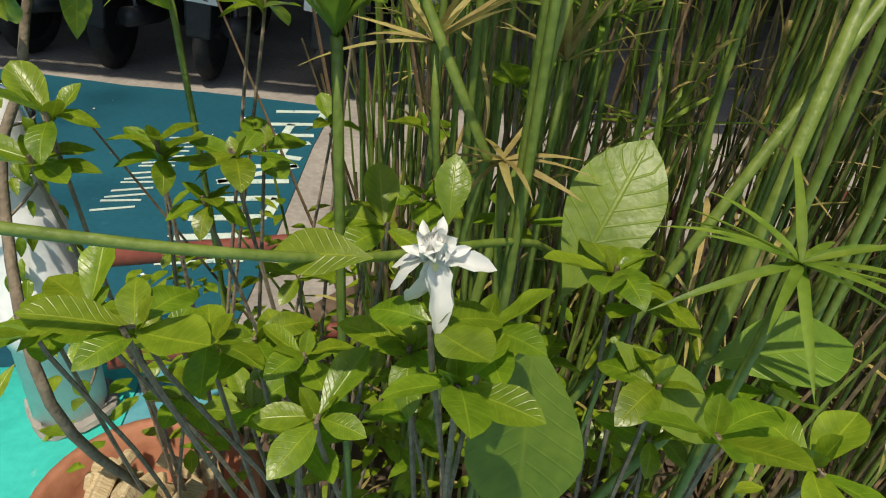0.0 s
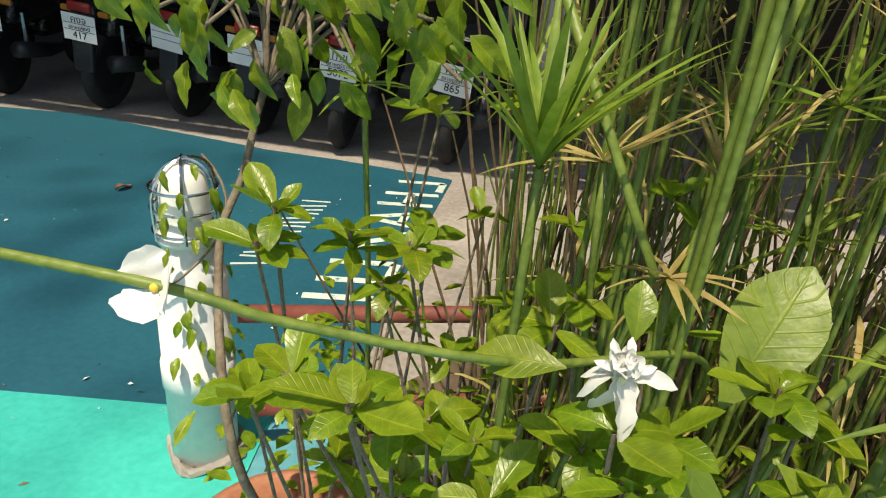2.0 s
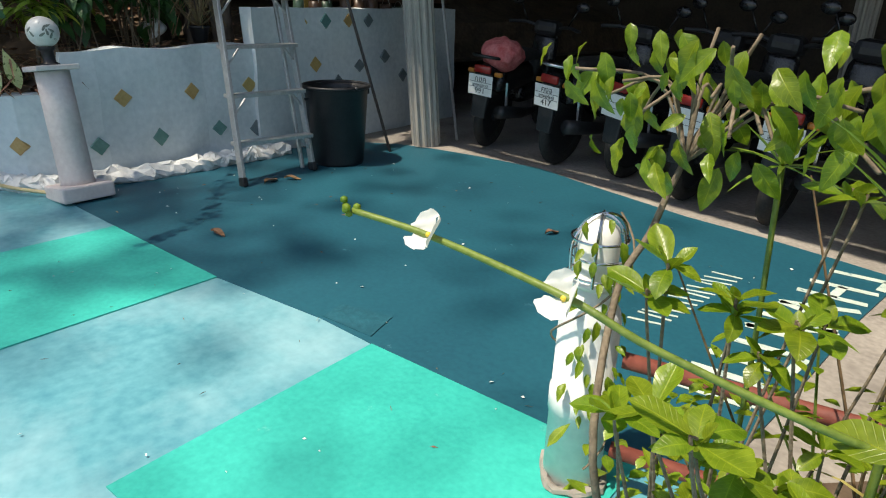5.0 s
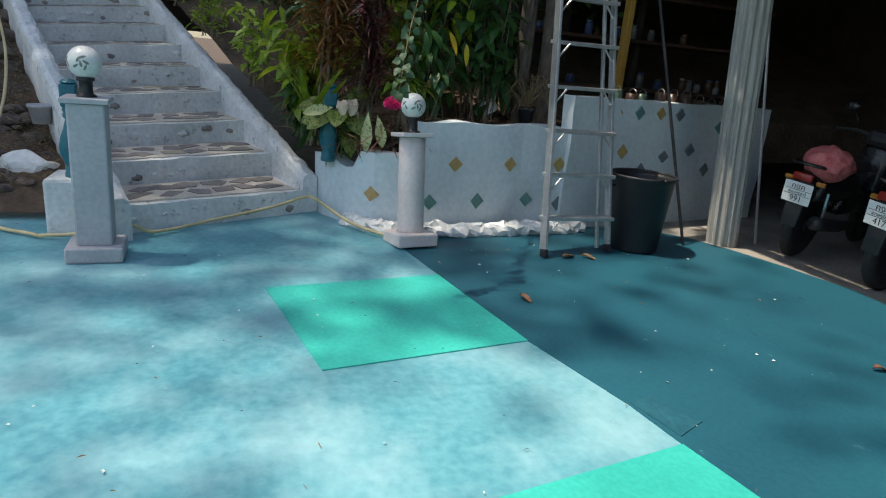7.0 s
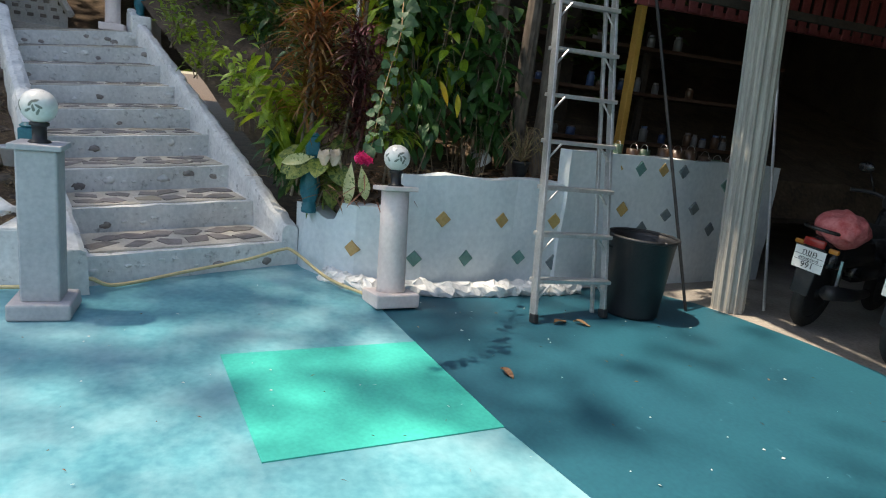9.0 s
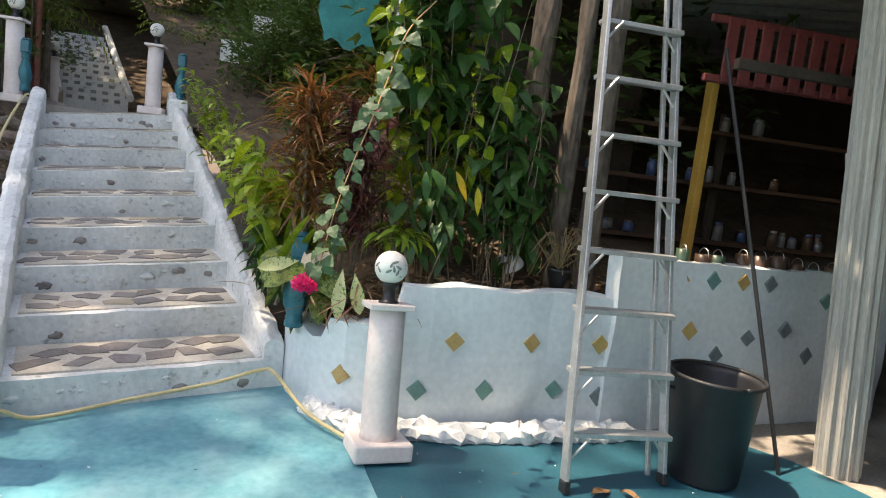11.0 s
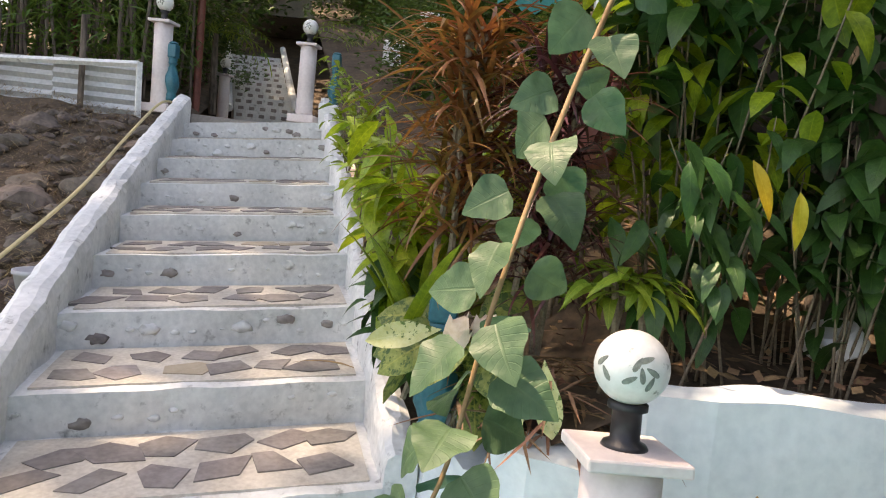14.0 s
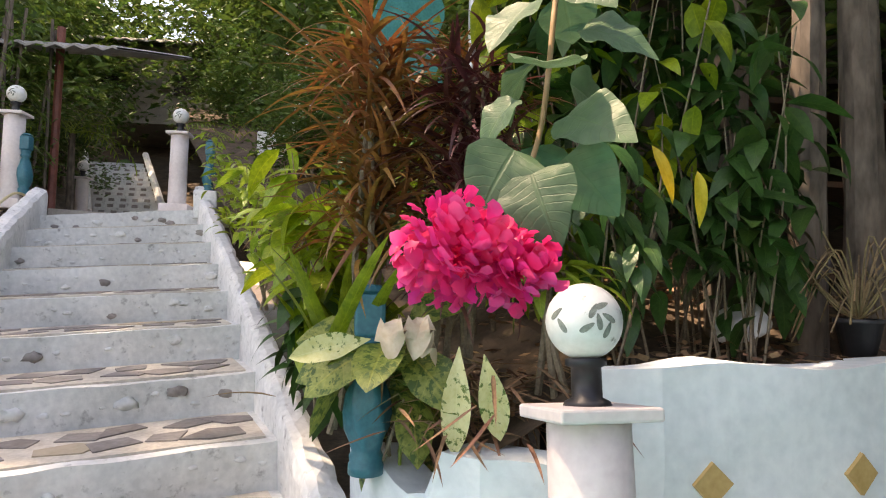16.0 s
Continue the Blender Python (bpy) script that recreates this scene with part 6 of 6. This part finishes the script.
for base, d, L in (((-4.64, 0.87, 0.87), (0.12, -0.05, -1), 0.31), ((-4.63, 0.94, 0.85), (0.12, 0.2, -1), 0.25), ((-4.72, 0.62, 0.88), (0.35, -0.9, -0.15), 0.24)):
    th = thing("wilted_leaf", "wilted pale spotted leaf hanging over the planter wall", "leaf", None, "wilted leaves")
    b = bmesh.new()
    add_leaf(b, aim(base, d, (1, -0.2, 0.4)), L, 0.085, OBOV, bend=0.25, fold=0.35, n=10, cols=4, wave=0.15)
    part("blade", b, G_PALE, th)
th = thing("dead_foliage", "heap of dry brown straps and curled leaves in the planter", "dead leaves")
b = bmesh.new()
for k in range(150):
    a = rnd.uniform(0, 6.28)
    p = Vector((-4.80 + rnd.gauss(0, .10), 0.95 + rnd.gauss(0, .16), 0.60 + rnd.uniform(0, 0.2)))
    add_leaf(b, aim(p, (math.cos(a) + 0.3, math.sin(a), rnd.uniform(-.7, .3))), rnd.uniform(.12, .3), 0.014, STRAP, bend=rnd.uniform(-.5, 1), fold=0.6, n=5)
part("straps", b, DEADLEAF, th)
b = bmesh.new()
for k in range(5):
    add_leaf(b, aim((-4.70 + rnd.gauss(0, .03), 0.76 + rnd.gauss(0, .05), 0.91 + rnd.uniform(0, .04)), (rnd.uniform(-.4, 1), rnd.uniform(-1, 1), -0.2)), 0.14, 0.09, OBOV, bend=1.5, fold=0.6, n=8, cols=4, wave=0.5)
part("curled_leaf", b, material("papery_leaf", (0.48, 0.36, 0.25), (0.62, 0.5, 0.38), 18, 0.8, 0.5, 60), th, "pale papery curled leaf")

YELLOW = green("yellowing_leaf", (0.55, 0.38, 0.02), (0.72, 0.55, 0.06), 0.4, 0.2, 0.5)
for base, d, L in (((-4.74, 1.48, 1.50), (0.2, 0.45, -0.8), 0.22), ((-4.72, 1.62, 1.42), (0.25, 0.1, -1), 0.19)):
    th = thing("yellow_leaf", "yellowing strap leaf hanging in the dark shrub", "leaf", None, "yellowing leaves")
    b = bmesh.new()
    add_leaf(b, aim(base, d, (1, -0.2, 0.4)), L, 0.042, LANCE, bend=0.9, fold=0.4, n=10, cols=4, wave=0.12)
    part("blade", b, YELLOW, th)

# bougainvillea branch
boug = thing("bougainvillea", "hanging bougainvillea branch with heart-shaped leaves and pink bracts", "vine")
VL = smooth_line([(-4.75, 1.25, 2.45), (-4.2, 1.05, 2.15), (-3.72, 0.93, 1.82), (-3.47, 0.873, 1.66), (-3.35, 0.80, 1.44), (-3.27, 0.755, 1.27), (-3.22, 0.728, 1.13), (-3.18, 0.69, 1.07)], 8)
b = bmesh.new()
tube(b, VL, [0.0042 - 0.0027 * i / (len(VL) - 1) for i in range(len(VL))], 7)
part("stem", b, material("vine_stem", (0.25, 0.14, 0.06), (0.38, 0.24, 0.12), 30, 0.7, 0.3), boug, smooth=True)
HL = [leaf_mesh("leaf", G_BOUG, 0.060, 0.055, HEART, bend=b_, fold=0.18, n=12, cols=6, wave=0.1) for b_ in (0.5, 0.9, 0.3)]
r2 = random.Random(77)
for i in range(56):
    k = int(len(VL) * (0.12 + 0.80 * i / 56))
    p = VL[min(k, len(VL) - 1)]
    a = i * 2.4
    d = Vector((math.cos(a) * 0.8 + 0.15, math.sin(a) * 0.9, r2.uniform(-1.1, -0.1)))
    q = p + Vector((d.x, d.y, 0)) * 0.022
    leaf_ob(HL[i % 3], boug, aim(q, d, (0.9, -0.25, 0.6), r2.uniform(-.7, .7)), r2.uniform(0.75, 1.05) * (1.4 if i < 24 else 0.9))
BP = leaf_mesh("bract", BRACT, 0.011, 0.010, OBOV, bend=-0.7, fold=0.3, n=5, cols=2, wave=0.25)
for c, n, rr_ in (((-3.17, 0.672, 1.056), 430, 0.029), ((-3.165, 0.704, 1.045), 180, 0.019)):
    for k in range(n):
        v = Vector((r2.gauss(0, 1), r2.gauss(0, 1), r2.gauss(0, 0.8))).normalized()
        ob = leaf_ob(BP, boug, aim(Vector(c) + v * rr_ * r2.uniform(0.25, 1.0), v + Vector((r2.gauss(0, .5), r2.gauss(0, .5), r2.gauss(0, .5))), v.orthogonal()), r2.uniform(0.7, 1.1))
        ob.name = "bract"

# small things in the planter
th = thing("basin", "upturned white plastic basin among the litter", "basin", pose(-5.1, 2.0, 0.90, 25, 10, 0))
b = bmesh.new()
lathe(b, [(0.10, 0), (0.105, 0.01), (0.08, 0.08), (0.075, 0.08)], 28)
part("body", b, PVC, th, smooth=True)
th = thing("orchid_pot", "slotted grey pot with a tangle of orchid roots", "pot", pose(-4.82, 2.24, 0.84))
b = bmesh.new()
lathe(b, [(0.05, 0), (0.075, 0.11), (0.08, 0.11), (0.08, 0.125), (0.07, 0.125), (0.05, 0.03)], 24, rfun=lambda z, u: 1 + 0.03 * (1 if (u * 12) % 1 > 0.5 else -1))
part("pot", b, BLACKP, th, smooth=True)
b = bmesh.new()
for k in range(46):
    a = r2.uniform(0, 6.28)
    tube(b, smooth_line([(0, 0, 0.12), (0.08 * math.cos(a), 0.08 * math.sin(a), 0.2 + r2.uniform(-.05, .2)), (0.2 * math.cos(a), 0.2 * math.sin(a), 0.12 + r2.uniform(-.1, .3))], 4), 0.003, 4)
tagged(part("root_mass", b, G_BROWNSTEM, th, "pale tangled roots"), kind="stuff")
bm = bmesh.new()
bmesh.ops.create_icosphere(bm, subdivisions=3, radius=0.16)
for v in bm.verts:
    v.co = Vector((v.co.x * 0.7, v.co.y * 1.0, v.co.z * 1.3)) + noise.noise_vector(v.co * 9) * 0.04
ob = tagged(finish("hanging_cloth", bm, material("faded_pink_cloth", (0.42, 0.13, 0.14), (0.56, 0.25, 0.25), 8, 0.9, 0.5, 40), True), "faded pink cloth hanging behind the cordyline", "cloth")
ob.location = (-5.55, 1.10, 1.66)
th = thing("plant_pot", "small grey plant pot on the earth bank", "pot", pose(-5.75, -1.52, 0.52))
b = bmesh.new()
lathe(b, [(0.06, 0), (0.085, 0.13), (0.092, 0.13), (0.092, 0.15), (0.08, 0.15), (0.06, 0.05)], 24)
part("body", b, GREYP, th, smooth=True)
bm = bmesh.new()
bmesh.ops.create_icosphere(bm, subdivisions=3, radius=0.17)
for v in bm.verts:
    v.co = Vector((v.co.x, v.co.y * 1.2, v.co.z * 0.8)) + noise.noise_vector(v.co * 7) * 0.05
ob = tagged(finish("whitewashed_stone", bm, WHITE), "large whitewashed stone beside the stair kerb", "stone")
ob.location = (-5.35, -1.55, 0.22)


# ---- trees ----
def crown(b, c, size, n, L, r, airy=False):
    """Leaves in clumps round c; an airy crown spreads them evenly."""
    clumps = []
    for k in range(n // 3 if airy else max(10, n // 60)):
        v = Vector((r.gauss(0, .5), r.gauss(0, .5), r.gauss(0, .5)))
        clumps.append(Vector(c) + Vector((v.x * size[0], v.y * size[1], v.z * size[2])))
    for k in range(n):
        q = r.choice(clumps)
        p = q + Vector((r.gauss(0, 1), r.gauss(0, 1), r.gauss(0, 1))) * min(size) * 0.22
        a = r.uniform(0, 6.28)
        d = Vector((math.cos(a), math.sin(a), r.uniform(-.8, .4)))
        m = aim(p, d, roll=r.uniform(-.8, .8))
        s = L * r.uniform(.6, 1.2)
        b.faces.new([b.verts.new(m @ Vector(v)) for v in ((0, 0, 0), (s * 0.24, s * 0.45, 0.1 * s), (0, s, -0.05 * s), (-s * 0.24, s * 0.45, 0.1 * s))])
    return clumps


def tree(name, label, x, y, z, h, r0, size, n, L, mat, seed, lean=(0, 0), airy=False):
    r = random.Random(seed)
    th = thing(name, label, "tree", pose(x, y, z))
    top = Vector((lean[0], lean[1], h))
    b = bmesh.new()
    cl = crown(b, top, size, n, L, r, airy)
    part("crown", b, mat, th)
    b = bmesh.new()
    pts = smooth_line([(0, 0, -0.05), (r.gauss(0, .02), r.gauss(0, .02), h * 0.45), (lean[0] * 0.12, lean[1] * 0.12, h * 0.75), top], 6)
    tube(b, pts, [r0 * (1 - 0.7 * i / 18) for i in range(19)], 12)
    for v in b.verts:
        v.co += noise.noise_vector(v.co * 9) * r0 * 0.16 + noise.noise_vector(v.co * 28) * r0 * 0.12
    for q in r.sample(cl, min(9, len(cl))):
        tube(b, smooth_line([pts[11], pts[11].lerp(q, 0.5) + Vector((0, 0, 0.15)), q], 4), [r0 * 0.4 * (1 - i / 10) + 0.006 for i in range(9)], 6)
    part("trunk", b, BARK, th, "rough grey-brown trunk")
    return th


tree("tree", "rough-barked tree rising from the planter", -5.22, 2.34, 0.75, 4.3, 0.075, (0.7, 0.6, 0.5), 1400, 0.2, G_TREE, 61, (-0.5, -0.3))
tree("tree", "rough-barked tree rising from the planter", -5.18, 2.58, 0.75, 4.6, 0.085, (0.7, 0.6, 0.5), 1400, 0.2, G_TREE, 62, (-0.5, 0.2))
tree("tree", "dark rough-barked tree rising from the planter", -5.45, 2.14, 0.80, 5.0, 0.10, (1.0, 1.2, 0.8), 1200, 0.2, G_TREE, 63, (0.4, 1.6))
# three tall trees out of view, added so their airy crowns filter the sun
tree("tree", "unseen tall tree added to shade the stairs", -12.5, -11.0, 1.0, 17.0, 0.22, (4.2, 4.0, 1.2), 6400, 0.30, G_TREE, 66, (4.4, 2.4), True)
tree("tree", "unseen tall tree added to shade the landing and hillside", -16.0, -13.0, 1.6, 17.0, 0.22, (4.2, 4.4, 1.2), 13000, 0.30, G_TREE, 67, (2.9, 3.9), True)
tree("tree", "unseen tall tree added to shade the earth bank", -11.0, -15.0, 1.0, 17.0, 0.22, (3.6, 3.2, 1.2), 5200, 0.30, G_TREE, 68, (1.6, 1.4), True)
far = tree("tree", "leafy tree on the hillside behind the stairs", -16.0, 1.5, 3.2, 3.0, 0.12, (2.2, 2.2, 1.9), 3600, 0.30, G_FAR, 64)
for i, (x, y, z, s) in enumerate(((-13, 2.2, 2.6, 0.8), (-10.5, 2.6, 2.0, 0.8), (-8.3, 3.2, 1.6, 0.75), (-9.2, 1.6, 1.7, 0.55), (-20, -1.5, 4.5, 1.2), (-22, -8.5, 5.0, 1.3), (-17, -8.0, 3.2, 1.1), (-13, -7.5, 2.6, 0.9), (-11.5, -5.6, 2.2, 0.7), (-20, 4, 5, 1.4), (-26, -3.5, 6.0, 1.8), (-12.0, -10.5, 2.2, 1.0), (-25, -12, 5, 1.7), (-15.5, -1.3, 3.2, 0.45), (-18.5, -6.4, 4.2, 0.6), (-7.2, 2.6, 1.6, 0.6), (-10.8, 0.9, 2.1, 0.35), (-30, 5, 8, 2.2), (-10.6, -7.5, 1.6, 0.7), (-9.8, -9.5, 1.6, 0.8), (-12, 0.3, 2.5, 0.36), (-13.6, -0.4, 3.0, 0.36), (-14.6, 0.8, 3.5, 0.45), (-11, -0.1, 2.1, 0.3), (-16, -2.4, 3.7, 0.4), (-12.8, 1.3, 3.0, 0.45), (-10.0, -0.1, 2.0, 0.25), (-14.6, -4.9, 2.4, 0.35), (-19, -3.2, 5.2, 0.6), (-12.6, -5.0, 2.0, 0.4))):
    copy_thing(far, pose(x, y, z, 0, 0, i * 73) @ Matrix.Scale(s, 4))
# dark bamboo behind the fence
bam = thing("bamboo_clump", "dense bamboo thicket behind the zinc fence", "bamboo")
b = bmesh.new()
for k in range(90):
    x, y = rnd.uniform(-11.2, -9.8), rnd.uniform(-8.5, -3.4)
    tube(b, [(x, y, 1.5), (x + rnd.gauss(0, .1), y + rnd.gauss(0, .15), 4.2)], 0.018, 5)
tagged(part("cane_mass", b, BARK, bam), kind="stuff")
b = bmesh.new()
for k in range(5200):
    p = Vector((rnd.uniform(-11.2, -9.5), rnd.uniform(-8.5, -3.3), 2.3 + abs(rnd.gauss(0, 1.0))))
    a = rnd.uniform(0, 6.28)
    m = aim(p, (math.cos(a), math.sin(a), rnd.uniform(-.9, .2)), roll=rnd.uniform(-.6, .6))
    s = rnd.uniform(.12, .24)
    b.faces.new([b.verts.new(m @ Vector(v)) for v in ((0, 0, 0), (s * 0.09, s * 0.4, 0), (0, s, -0.03), (-s * 0.09, s * 0.4, 0))])
tagged(part("foliage", b, G_TREE, bam), kind="stuff")
# palms by the upper flight


def palm(x, y, z, h, seed):
    r = random.Random(seed)
    th = thing("palm", "small feathery palm beside the upper stairs", "palm", pose(x, y, z))
    b = bmesh.new()
    tube(b, [(0, 0, 0), (0.05, 0, h)], [0.06, 0.045], 8)
    part("trunk", b, BARK, th)
    b = bmesh.new()
    for k in range(11):
        a, e = k * 2.4, r.uniform(0.3, 1.2)
        pts, p, ang = [], Vector((0.05, 0, h)), e
        for i in range(12):
            pts.append(p.copy())
            p += Vector((math.cos(a) * math.cos(ang), math.sin(a) * math.cos(ang), math.sin(ang))) * 0.1
            ang -= 0.16
        tube(b, pts, 0.006, 4)
        for i in range(2, 12):
            for s in (-1, 1):
                d = (pts[i] - pts[i - 1]).normalized() * 0.6 + Vector((-math.sin(a), math.cos(a), -0.4)) * s
                add_leaf(b, aim(pts[i], d), 0.26 * (1 - i / 18), 0.02, LANCE, bend=0.6, n=4)
    part("frond", b, G_LIME, th)


palm(-12.4, -3.75, 1.9, 1.2, 3)
palm(-15.3, -2.2, 2.6, 1.2, 4)
palm(-13.2, -1.7, 2.3, 0.7, 5)
# broad sail of teal netting over the bank
bm = bmesh.new()
g = [[bm.verts.new((-7.4 - 0.02 * i, 0.55 + 0.5 * i / 8 + 0.04 * math.sin(j), 3.3 - 0.09 * j + 0.05 * math.sin(i * 1.3))) for j in range(9)] for i in range(9)]
for a, c in zip(g, g[1:]):
    for j in range(8):
        bm.faces.new((a[j], a[j + 1], c[j + 1], c[j]))
ob = tagged(finish("hanging_net", bm, material("teal_cloth", (0.01, 0.2, 0.2), (0.03, 0.32, 0.31), 8, 0.8, 0.3)), "teal cloth hanging from a pole above the planting", "cloth")
md = ob.modifiers.new("thickness", "SOLIDIFY")
md.thickness = 0.004
bm = bmesh.new()
tube(bm, [(-7.4, -0.9, 3.32), (-7.4, 1.3, 3.32)], 0.02, 8)
tube(bm, [(-7.4, 1.28, 1.2), (-7.4, 1.28, 3.32)], 0.03, 8)
tagged(finish("pole", bm, ALU), "thin pole frame above the planting", "pole")
